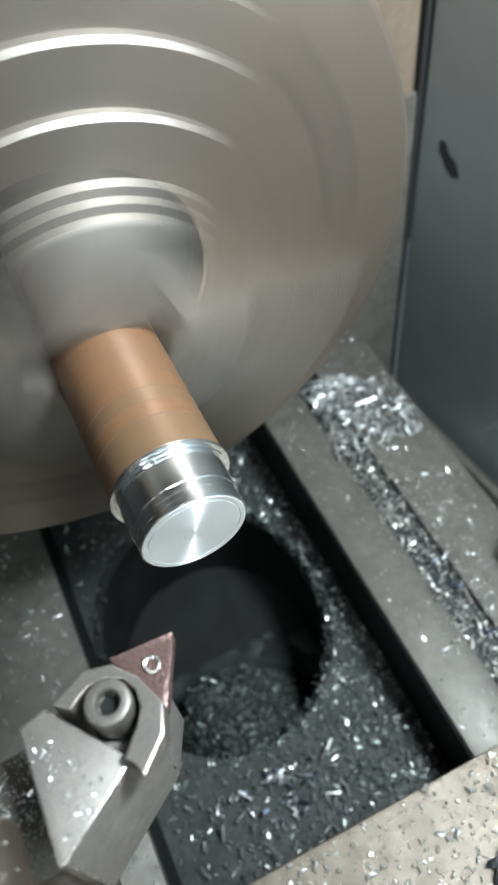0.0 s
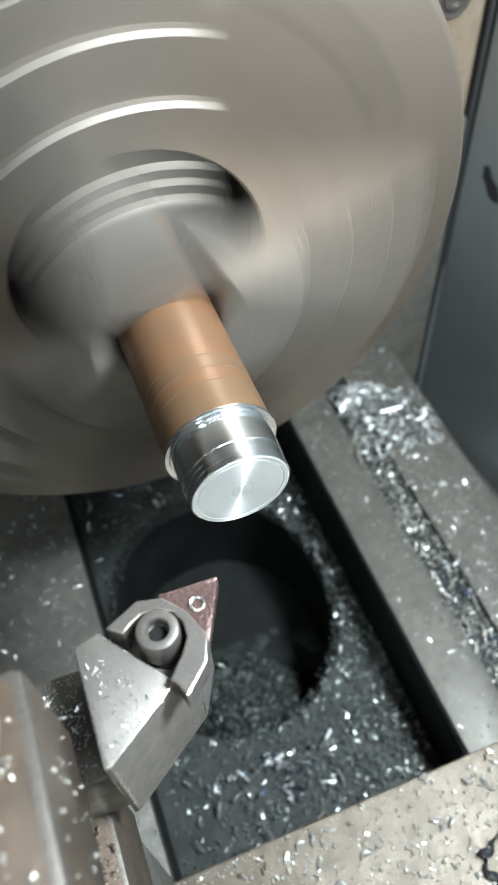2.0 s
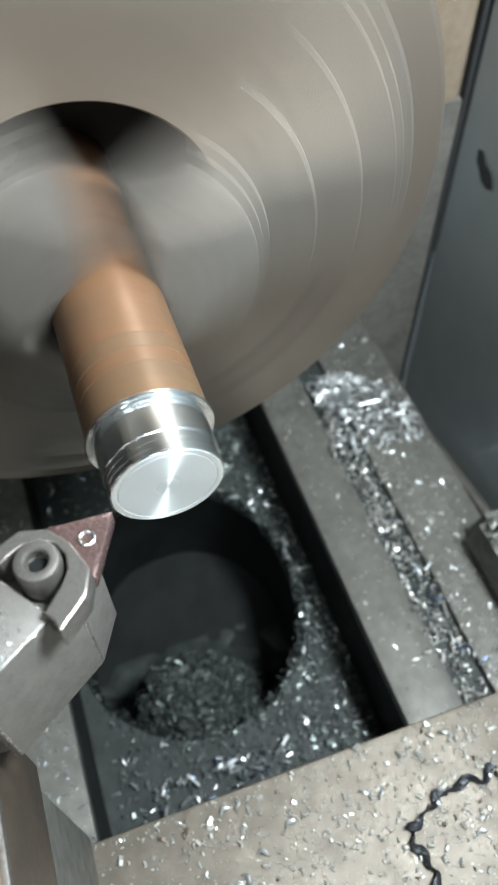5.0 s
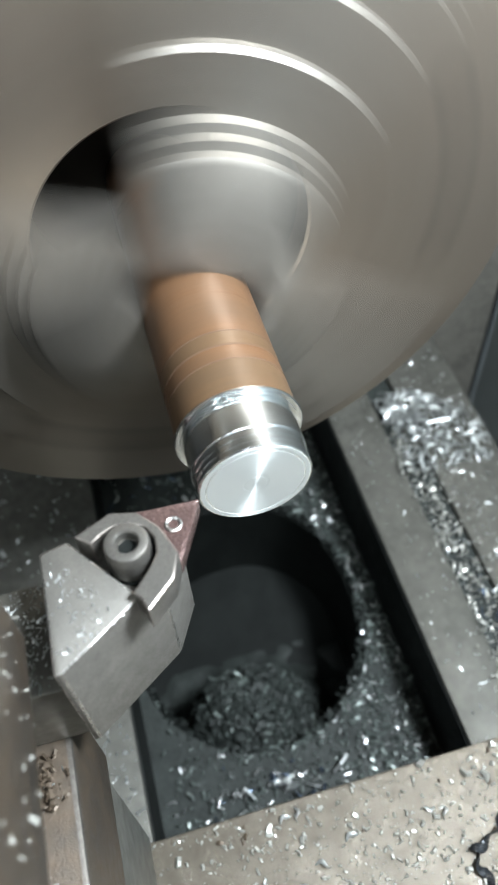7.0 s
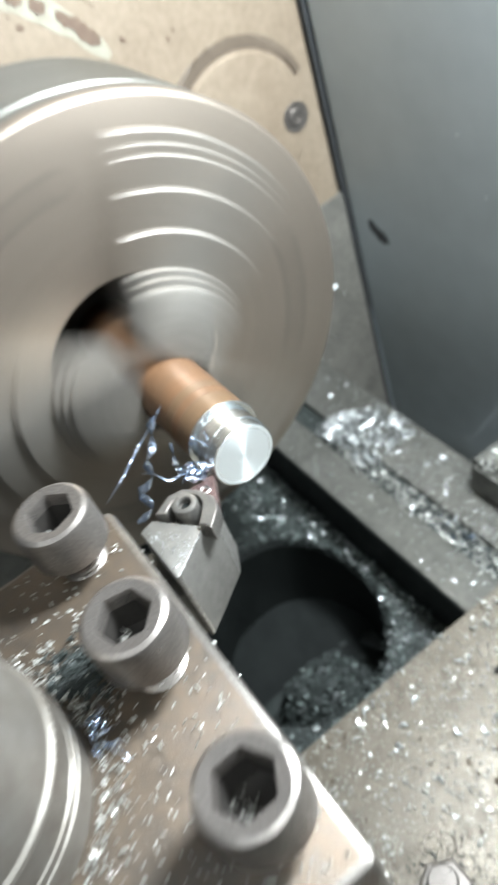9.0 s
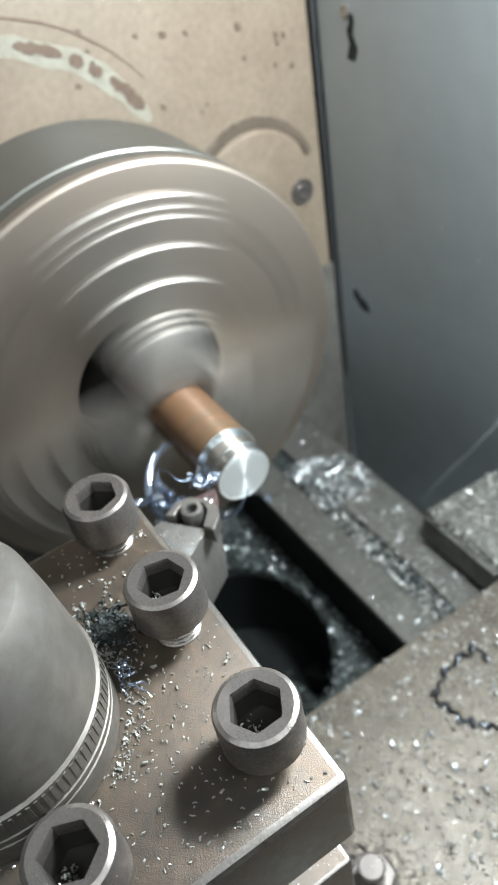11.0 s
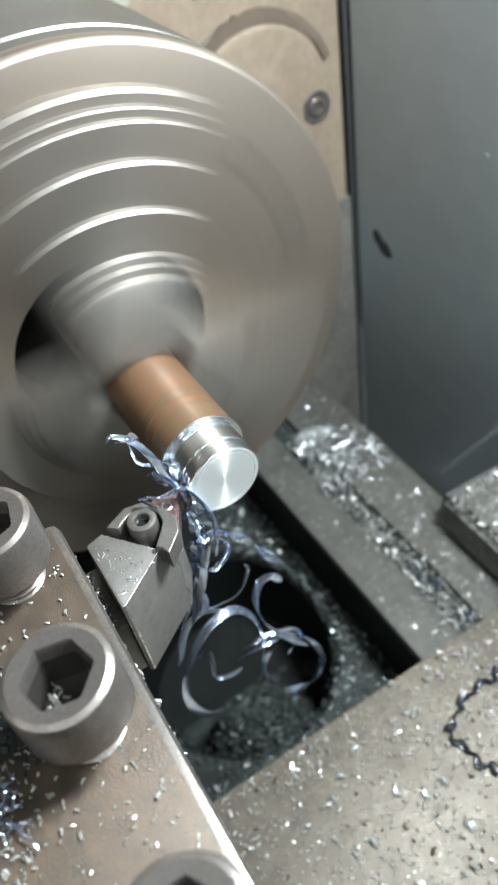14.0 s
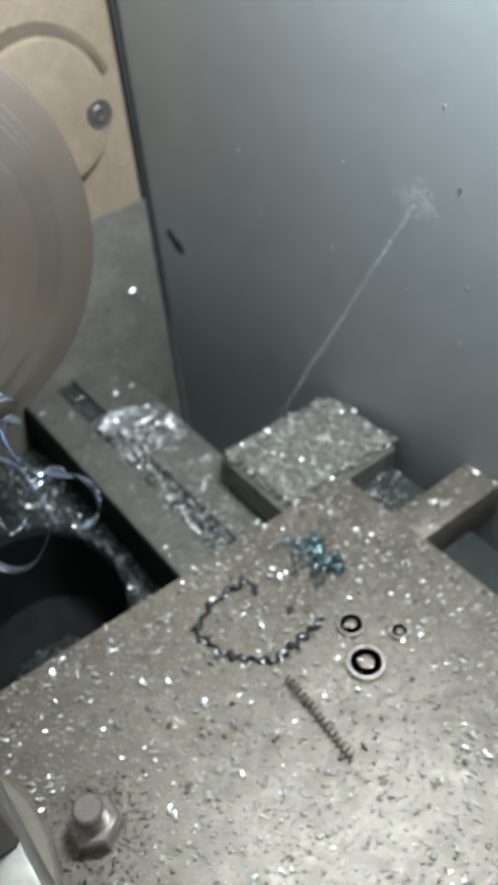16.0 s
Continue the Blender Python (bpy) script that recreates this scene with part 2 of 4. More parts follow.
def flakes(name, spots, size, mat, base, label, category, seed, long=2.2, flat=0.25):
    """Many small bent chips in one mesh: each a skewed little slab at one of the spots."""
    rnd = random.Random(seed)
    verts, faces = [], []
    for p in spots:
        s = size * rnd.uniform(0.45, 1.0) * (1.7 if rnd.random() < 0.08 else 1)
        turn = Euler((rnd.gauss(0, 0.7), rnd.gauss(0, 0.7), rnd.uniform(0, 6.28))).to_matrix()
        l, w, h, bend = s * rnd.uniform(0.6, long), s * rnd.uniform(0.25, 0.55), s * flat, s * rnd.uniform(0.1, 0.8)
        k = len(verts)
        for x, z in ((-l, -bend), (0, 0), (l, -bend)):
            for y in (-w, w):
                for q in (0, h):
                    v = turn @ Vector((x, y * rnd.uniform(0.6, 1), z + q + bend)) + Vector(p)
                    verts.append((v - Vector(base)) * U)
        for a in (0, 4):
            i = k + a
            faces += [(i, i + 2, i + 6, i + 4), (i + 1, i + 5, i + 7, i + 3), (i, i + 4, i + 5, i + 1), (i + 2, i + 3, i + 7, i + 6)]
        faces += [(k, k + 1, k + 3, k + 2), (k + 8, k + 10, k + 11, k + 9)]
    me = bpy.data.meshes.new(name)
    me.from_pydata(verts, [], faces)
    me.materials.append(mat)
    ob = tagged(new(name, me), label, category, kind="stuff")
    ob.location = (base[0] * U, base[1] * U, base[2] * U + AXIS)
    return ob


RND = random.Random(7)
CARRIAGE = []        # what travels with the carriage
TOP_Z, RAIL_Z, FLOOR_Z = -162.0, -204.5, -250.0


# ---- the room
def room():
    def wall(name, lo, hi, mat):
        bm = bmesh.new()
        box(bm, *[c for pair in zip(lo, hi) for c in pair])
        me = bpy.data.meshes.new(name)
        bm.to_mesh(me)
        bm.free()
        me.materials.append(mat)
        tagged(new(name, me), kind="structure")
    wall("floor", (-3, -3, -0.1), (3, 3, 0), FLOOR)
    wall("ceiling", (-3, -3, 2.9), (3, 3, 3.0), ROOM)
    wall("wall_west", (-3.1, -3, 0), (-3, 3, 2.9), ROOM)
    wall("wall_east", (3, -3, 0), (3.1, 3, 2.9), ROOM)
    wall("wall_south", (-3, -3.1, 0), (3, -3, 2.9), ROOM)
    wall("wall_north", (-3, 3, 0), (3, 3.1, 2.9), ROOM)


def lathe_stand():
    """The tray and the two pedestals that carry bed, headstock and guard."""
    s = thing("lathe_stand", (60, 40, -AXIS / U), "grey painted steel stand with a chip tray under the lathe", "machine stand")
    bm = bmesh.new()
    box(bm, -640, 920, -270, 390, -446, -424.2, 3)
    part("chip_tray", bm, GUARD, s)
    for x0, x1 in ((-600, -200), (480, 800)):
        bm = bmesh.new()
        box(bm, x0, x1, -220, 220, -AXIS / U, -446, 5)
        part("pedestal", bm, GUARD, s)
    bm = bmesh.new()
    box(bm, -236, 620, -168, 162, -424.2, -420)
    part("bed_pad", bm, GROOVE, s)


def splash_guard():
    g = thing("splash_guard", (150, 240, -420), "grey painted sheet metal splash guard behind the lathe bed", "splash guard")
    bm = bmesh.new()
    box(bm, -233, 900, 222, 225, -420, 370, 0.8)
    part("sheet", bm, GUARD, g)
    bm = bmesh.new()
    box(bm, -233, 900, 216, 222, -424, -330, 1)
    part("lower_lip", bm, GRIMY, g, "darker folded lip of the sheet")
    bm = bmesh.new()          # pressed crease with a rubbed edge
    a, b = Vector((2, 221.95, -22)), Vector((-150, 221.95, -305))
    n = 44
    for k in range(n):          # broken line of bare patches along the crease, fading downwards
        p, q = a.lerp(b, k / n), a.lerp(b, (k + RND.uniform(0.5, 0.98)) / n)
        w = RND.uniform(0.5, 1.9) * (1 - 0.55 * k / n)
        e = RND.gauss(0, 0.7)
        vs = [bm.verts.new((u.x + sx * w + e, y, u.z)) for y in (222.05, 221.75) for u, sx in ((p, -1), (p, 1), (q, 0.6), (q, -0.6))]
        for f in ((3, 2, 1, 0), (4, 5, 6, 7), (0, 1, 5, 4), (1, 2, 6, 5), (2, 3, 7, 6), (3, 0, 4, 7)):
            bm.faces.new([vs[t] for t in f])
    bmesh.ops.recalc_face_normals(bm, faces=bm.faces[:])
    part("crease", bm, RUB, g, "faint rubbed crease in the grey sheet")
    for _ in range(150):          # pale scuff where the crease begins
        x, z, q = 4 + RND.gauss(0, 4.5), -19 + RND.gauss(0, 4.5), RND.uniform(0.25, 0.9)
        bm = bmesh.new()
        lathe(bm, [(-0.3, q), (0.0, q * 0.9)], 7)
        for v in bm.verts:
            v.co = Vector((x + v.co.x * 1.7, 221.9 - v.co.z * 0.2, z + v.co.y - 0.5 * v.co.x))
        part("scuff", bm, RUB, g)
    bm = bmesh.new()          # dark chipped spot
    prism(bm, [(-2, 1), (2, 3), (5, 1), (8, -3), (14, -5), (17, -9), (19, -14), (13, -16), (7, -14), (3, -9), (-1, -6)], 0, 0.8)
    for v in bm.verts:
        v.co = Vector((-216 + v.co.x * 0.85, 221.6 - v.co.z * 0.5, -106 + v.co.y * 0.95))
    part("chipped_spot", bm, GROOVE, g, "dark chip in the grey paint")
    bm = bmesh.new()          # oily smear near the headstock
    prism(bm, [(-3, 14), (3, 15), (6, 8), (4, 0), (8, -8), (5, -16), (-2, -15), (1, -6), (-1, 2), (2, 8)], 0, 0.4)
    for v in bm.verts:
        v.co = Vector((-206 + v.co.x, 221.7 - v.co.z * 0.3, 86 + v.co.y))
    part("oily_smear", bm, DIRT_SHADE, g, "dark oily smear on the grey sheet")
    for _ in range(16):
        x, z, q = RND.uniform(-150, 250), RND.gauss(-60, 70), RND.uniform(0.4, 0.9)
        bm = bmesh.new()
        box(bm, x - q, x + q, 221.4, 222.2, z - q * RND.uniform(0.6, 2), z + q, 0.15, 1)
        part("stuck_chip", bm, CHIP, g)
    bm = bmesh.new()          # bright screw head above the smear
    lathe(bm, [(0, 4.2), (1.2, 4.2), (1.8, 3.4), (1.8, 2.0), (1.0, 1.7)], 20)
    for v in bm.verts:
        v.co = Vector((-207 + v.co.x, 221.9 - v.co.z, 99 + v.co.y))
    part("screw_head", bm, BRIGHT, g, "small bright screw head")
    for o in g.children:          # the sheet runs outwards from the headstock, a few degrees off the bed's line
        for v in o.data.vertices:
            v.co.y += max(0.0, v.co.x + 383 * U) * 0.12


def headstock():
    h = thing("headstock", (-350, 0, -420), "cream painted lathe headstock with chipped paint", "headstock")
    bm = bmesh.new()
    box(bm, -520, -236, -260, 219, -420, 260, 6, 3)
    part("casing", bm, CREAM, h)
    bm = bmesh.new()
    box(bm, -518, -234.5, -258, 219.4, -419, -84, 3)
    part("base", bm, GRIMY, h, "grimy oily foot of the headstock")
    bm = bmesh.new()
    lathe(bm, [(-237, 47), (-232, 47), (-229.5, 45.5), (-229, 43)], 64, "x")
    for v in bm.verts:
        v.co += Vector((0, 157, -7))
    part("boss", bm, CREAM, h, "round raised boss in cream paint")
    bm = bmesh.new()          # raised lip that overhangs the boss, coloured in the same shadow brown
    sec = [(-237, 48.5), (-234.6, 49), (-234.2, 50), (-234.8, 53), (-237, 56)]
    arc = []
    for k in range(25):
        a = radians(18 + k * 6)
        arc.append([bm.verts.new((x, 157 + q * math.cos(a), -7 + q * math.sin(a))) for x, q in sec])
    for p, q in zip(arc, arc[1:]):
        for j in range(5):
            bm.faces.new((p[j], p[(j + 1) % 5], q[(j + 1) % 5], q[j]))
    bm.faces.new(arc[0])
    bm.faces.new(arc[-1])
    bmesh.ops.recalc_face_normals(bm, faces=bm.faces[:])
    part("lip", bm, SHADE_BROWN, h, "curved casting lip over the boss")
    bm = bmesh.new()          # brown crescent painted for the shadow of the recess over the boss
    inner, outer = [], []
    for k in range(31):
        a = radians(30 + k * 4)
        f = math.sin(math.pi * k / 30)
        inner.append((47.3, a))
        outer.append((47.6 + 7.5 * f * RND.uniform(0.8, 1.1), a))
    low, top = [[bm.verts.new((x, 157 + q * math.cos(a), -7 + q * math.sin(a))) for q, a in inner + outer[::-1]] for x in (-236.5, -233.4)]
    bm.faces.new(top)
    for j in range(len(top)):
        bm.faces.new((low[j - 1], low[j], top[j], top[j - 1]))
    bmesh.ops.recalc_face_normals(bm, faces=bm.faces[:])
    part("shade_crescent", bm, SHADE_BROWN, h, "dark crescent over the boss, a painted shadow")
    bm = bmesh.new()
    lathe(bm, [(-230, 9.8), (-228.7, 9.6), (-228.4, 8.8), (-228.8, 7.6), (-228.95, 5.0), (-228.95, 0.1)], 32, "x")
    for v in bm.verts:
        v.co += Vector((0, 193, -14))
    part("recessed_screw", bm, SCREW, h, "dark recessed screw")
    bm = bmesh.new()
    box(bm, -239, -235, 219.2, 222, -420, 300, 0.6)
    part("dark_joint", bm, GROOVE, h, "dark gap beside the grey guard")
    def patch(a0, a1, r, w, x, mat, name, label, rough):
        """An uneven patch on the casing that follows an arc round the spindle."""
        bm = bmesh.new()
        m = 14
        edge = []
        for side in (1, -1):
            for j in range(m + 1):
                f = j / m if side > 0 else 1 - j / m
                a = radians(a0 + (a1 - a0) * f)
                q = r(a0 + (a1 - a0) * f) + side * w * (0.35 + 0.65 * math.sin(math.pi * f) ** 0.5) * RND.uniform(1 - rough, 1 + rough)
                edge.append((q * math.cos(a), q * math.sin(a)))
        low = [bm.verts.new((-236.4, y, z)) for y, z in edge]
        top = [bm.verts.new((x, y, z)) for y, z in edge]
        bm.faces.new(top)
        for j in range(len(edge)):
            bm.faces.new((low[j - 1], low[j], top[j], top[j - 1]))
        bmesh.ops.triangulate(bm, faces=bm.faces[:])
        bmesh.ops.recalc_face_normals(bm, faces=bm.faces[:])
        part(name, bm, mat, h, label)

    def arc_r(a):
        return 119 + 0.36 * (a - 40)
    patch(36, 90, lambda a: arc_r(a) - 1.5, 6.5, -235.8, PALE, "worn_arc", "pale greenish worn arc in the cream paint", 0.25)
    for a0, a1, w in ((40, 53, 3.6), (55.5, 59.5, 3.4), (61, 65, 3.2), (67, 79, 3.0), (82, 93, 3.4)):
        patch(a0, a1, arc_r, w, -235.4, FLAKE, "flaked_patch", "brown patch where the paint has flaked", 0.35)
    patch(44, 100, lambda a: arc_r(a) + 13, 0.7, -235.7, FLAKE, "crack", "thin dark crack in the cream paint", 0.5)
    for _ in range(46):          # oil spots and nicks in the cream paint
        y, z, q = RND.uniform(20, 205), RND.uniform(60, 190), RND.uniform(0.5, 2.0) * (1.8 if RND.random() < 0.12 else 1)
        a0 = math.degrees(math.atan2(z, y))
        d = math.hypot(y, z)
        patch(a0, a0 + math.degrees(2.2 * q / d), lambda a, d=d: d, q * 0.7, -235.6, FLAKE, "nick", "", 0.4)
    bm = bmesh.new()          # socket screw sunk in the recess
    lathe(bm, [(-229.2, 5.6), (-228.0, 5.6), (-227.6, 4.9), (-227.6, 3.0), (-228.6, 2.8), (-228.6, 0.1)], 24, "x")
    for v in bm.verts:
        v.co += Vector((0, 193, -14))
    part("sunk_bolt", bm, SCREW, h, "dull steel bolt in the recess")


def bed():
    b = thing("lathe_bed", (0, 0, -420), "oily cast iron lathe bed strewn with chips", "lathe bed", kind="structure")
    x0, x1 = -236, 620
    bm = bmesh.new()
    box(bm, x0, x1, 82, 109.5, -420, RAIL_Z, 1.2)
    part("inner_way", bm, IRON, b)
    bm = bmesh.new()
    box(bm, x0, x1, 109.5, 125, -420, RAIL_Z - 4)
    part("gutter", bm, DIRT_SHADE, b, "oily groove filled with chips")
    bm = bmesh.new()
    box(bm, x0, x1, 125, 164, -420, RAIL_Z, 1.5)
    part("outer_way", bm, IRON, b)
    bm = bmesh.new()
    box(bm, x0, x1, -170, -56, -420, RAIL_Z, 1.5)
    part("front_way", bm, IRON, b)
    # web between the ways, with one cast opening
    bm = bmesh.new()
    n, cx, cy = 96, -88, 8
    hole, rim, low = [], [], []
    for k in range(n):
        a = 2 * math.pi * k / n
        c, s = math.cos(a), math.sin(a)
        e = 2.15
        q = (abs(c) ** e + abs(s) ** e) ** (-1 / e)
        q *= 1 + 0.02 * noise.noise(Vector((2.5 * c, 2.5 * s, 0)))
        hole.append(bm.verts.new((cx + 70 * c * q, cy + 59 * s * q, FLOOR_Z - 5)))
        rim.append(bm.verts.new((cx + 74 * c * q, cy + 63 * s * q, FLOOR_Z)))
        low.append(bm.verts.new((cx + 71 * c * q, cy + 60 * s * q, -330)))
    # the opening's edge and walls are painted black for the shade inside
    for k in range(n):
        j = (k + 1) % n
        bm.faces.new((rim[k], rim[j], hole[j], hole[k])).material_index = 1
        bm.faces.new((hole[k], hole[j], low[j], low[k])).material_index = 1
    outer = []
    for k in range(n):
        a = 2 * math.pi * k / n
        c, s = math.cos(a), math.sin(a)
        q = 1 / max(abs(c), abs(s))
        px, py = c * q, s * q
        outer.append(bm.verts.new((cx + px * (708 if px > 0 else 148), cy + py * (74 if py > 0 else 66), FLOOR_Z)))
    for k in range(n):
        j = (k + 1) % n
        bm.faces.new((outer[k], outer[j], rim[j], rim[k]))
    bmesh.ops.recalc_face_normals(bm, faces=bm.faces[:])
    part("web", bm, DIRT_SHADE, b, "chip-covered web with a cast opening", 28, (PIT,))
    # thin black sheets laid on both flanks as painted shade
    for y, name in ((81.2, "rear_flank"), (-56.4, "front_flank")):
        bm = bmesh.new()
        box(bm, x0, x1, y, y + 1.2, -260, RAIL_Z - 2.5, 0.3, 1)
        part(name, bm, PIT, b, "black sheet standing for the shaded flank of the way")
    # sump floor, its depth of shade put into the colour
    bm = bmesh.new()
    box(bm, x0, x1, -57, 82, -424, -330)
    part("sump", bm, PIT, b, "sump under the bed, blackened for its shade")


def chuck():
    c = thing("lathe_chuck", (-88, 0, 0), "spinning three-jaw steel lathe chuck", "lathe chuck")
    bm = bmesh.new()
    lathe(bm, [(-96, 39.6), (-87.4, 40), (-86.5, 40.8), (-86.5, 108.6), (-87.0, 109.6), (-88.4, 110.9), (-89.4, 111.3), (-92.5, 111.3), (-99, 111.3), (-99.8, 110.2), (-103, 110.2), (-103.8, 111.3),
               (-160, 111.3), (-163, 109), (-165, 98), (-188, 98), (-190, 96), (-190, 40)], 128, "x", closed=True)
    for f in bm.faces:          # the darker flank behind the ground rim
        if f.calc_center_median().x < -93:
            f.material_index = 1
    part("body", bm, CHUCK, c, "ground steel chuck body", 28, (DARK_STEEL,))
    # bore and key sockets get a dark colour for the shade inside
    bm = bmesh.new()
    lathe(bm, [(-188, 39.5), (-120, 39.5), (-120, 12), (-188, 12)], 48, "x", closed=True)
    part("bore", bm, BORE, c, "bore, coloured dark for its shade")
    for k in range(3):
        # stepped jaw: highest beside the bar, two steps down towards the rim
        bm = bmesh.new()
        prof = [(14.2, -54.5), (16, -54.5), (39, -59), (40.5, -60), (41, -62), (43, -62.6), (43.6, -65), (45.6, -65.6), (46.4, -68), (61, -68), (62.2, -69.2), (62.6, -71), (76, -71), (77.2, -72.2), (77.6, -74.5), (88, -74.5), (88.8, -75.3), (89.2, -77), (91.5, -77), (92.2, -77.8), (92.6, -80), (95.5, -80), (97, -81.5), (97, -90), (14.2, -90)]
        m, cuts = len(prof), 8
        rows = []
        for w in range(cuts + 1):          # the steps are turned, so they curve round the axis
            y = -17.5 + 35 * w / cuts
            rows.append([bm.verts.new((x, y * (0.78 if r < 15 else 1), r if r < 20 else math.sqrt(r * r - y * y) + (2.0 if r < 60 else 0.9))) for r, x in prof])
        bm.faces.new(rows[0])
        bm.faces.new(list(reversed(rows[-1])))
        for p, q in zip(rows, rows[1:]):
            for j in range(m):
                bm.faces.new((p[j], q[j], q[(j + 1) % m], p[(j + 1) % m]))
        bmesh.ops.recalc_face_normals(bm, faces=bm.faces[:])
        bmesh.ops.triangulate(bm, faces=[f for f in bm.faces if len(f.verts) > 4])
        bmesh.ops.transform(bm, matrix=Matrix.Rotation(radians(120 * k), 4, "X"), verts=bm.verts)
        part("jaw", bm, JAW, c, "stepped steel chuck jaw")
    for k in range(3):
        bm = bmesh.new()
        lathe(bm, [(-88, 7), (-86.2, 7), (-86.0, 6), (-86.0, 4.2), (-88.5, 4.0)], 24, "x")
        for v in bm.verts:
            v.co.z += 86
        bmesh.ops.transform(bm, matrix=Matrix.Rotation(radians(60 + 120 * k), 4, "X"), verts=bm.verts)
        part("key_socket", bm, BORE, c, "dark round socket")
    return c


def workpiece():
    w = thing("workpiece", (0, 0, 0), "turned aluminium bar end with brown unmachined skin", "workpiece")
    bm = bmesh.new()
    lathe(bm, [(-150, 14.6), (-52, 14.6), (-15.2, 14.65)], 96, "x")
    part("bar", bm, BAR, w, "brown bar skin")
    for xa, xb in ((-33.6, -29.2), (-24.4, -15.6)):
        bm = bmesh.new()
        lathe(bm, [(xa, 14.5), (xa + 0.1, 14.66), (xb - 0.1, 14.68), (xb, 14.5)], 96, "x", closed=True)
        part("skin_band", bm, BAND, w, "olive brown band of the bar skin")
    for x, q in ((-33.7, 14.7), (-29.0, 14.7), (-24.6, 14.72)):
        bm = bmesh.new()
        lathe(bm, [(x - 0.2, q - 0.3), (x - 0.15, q), (x + 0.15, q), (x + 0.2, q - 0.3)], 96, "x", closed=True)
        part("scribed_line", bm, SCRIBE, w, "thin dark ring scribed in the skin")
    bm = bmesh.new()
    lathe(bm, [(-15.4, 14.6), (-15.2, 15.0), (-14.9, 15.25), (-14.5, 15.25), (-14.3, 15.0), (-14.2, 14.0), (-13.9, 13.9), (-13.8, 12.8), (-13.5, 12.7), (-12.8, 12.7), (-12.6, 13.3), (-12.3, 13.4), (-5.4, 13.4), (-5.2, 13.25), (-5.1, 13.05), (-3.6, 13.05), (-3.5, 12.85), (-3.2, 12.85),
               (-3.1, 13.05), (-1.9, 13.05), (-1.8, 12.9), (-1.5, 12.9), (-1.4, 13.05), (-0.4, 13.05), (-0.1, 12.75), (-0.1, 11.9)], 128, "x")
    part("turned_end", bm, ALU, w, "bright turned aluminium end with a shoulder and groove", 14)
    bm = bmesh.new()
    lathe(bm, [(-0.3, 12.55), (0, 12.5), (0.0, 11.45), (-0.12, 11.35), (-0.12, 11.2), (0, 11.1), (0, 3.0), (-0.03, 2.95), (-0.03, 2.4), (0, 2.35), (0, 0.02)], 128, "x")
    part("end_face", bm, FACE, w, "faced end with fine turning rings", 20)
    return w


def socket_screw(x, y, top, parent, head_r=11.4, head_h=15.0, shank_r=7.2, low=20.0, tilt=0.0):
    """A hex socket cap screw with a rounded rim, a hexagonal socket and a threaded shank."""
    bm = bmesh.new()
    n = 48
    prof = [(top - head_h, head_r - 0.9), (top - head_h + 0.9, head_r), (top - 1.8, head_r), (top - 0.6, head_r - 0.5), (top, head_r - 1.7)]
    rings = [[bm.verts.new((x + r * math.cos(2 * math.pi * k / n), y + r * math.sin(2 * math.pi * k / n), z)) for k in range(n)] for z, r in prof]
    hexr = head_r * 0.62

    def hexpoint(k):
        a = 2 * math.pi * k / n + tilt
        s = (a % (math.pi / 3)) - math.pi / 6
        q = hexr * math.cos(math.pi / 6) / math.cos(s)
        return q * math.cos(a - tilt), q * math.sin(a - tilt)
    for z, f in ((top - 0.2, 1.06), (top - 1.0, 1.0), (top - 4.5, 1.0), (top - head_h * 0.86, 1.0)):
        rings.append([bm.verts.new((x + f * hexpoint(k)[0], y + f * hexpoint(k)[1], z)) for k in range(n)])
    # lower socket walls and floor carry painted shade in the second material
    for p, q in zip(rings, rings[1:]):
        for k in range(n):
            bm.faces.new((p[k], p[(k + 1) % n], q[(k + 1) % n], q[k])).material_index = 1 if q is rings[-1] else 0
    bm.faces.new(rings[-1]).material_index = 1
    bm.faces.new(rings[0])
    bmesh.ops.recalc_face_normals(bm, faces=bm.faces[:])
    s = part("screw", bm, SCREW, parent, "worn steel hex socket screw", 28, (BORE,))
    bm = bmesh.new()
    prof, z = [], top - head_h + 0.5
    while z > low:
        prof += [(z, shank_r), (z - 0.55, shank_r - 0.7), (z - 1.1, shank_r - 0.7), (z - 1.5, shank_r)]
        z -= 1.7
    lathe(bm, prof, 32, "z", x, y)
    part("thread", bm, SCREW, s, "bright screw thread")
    return s


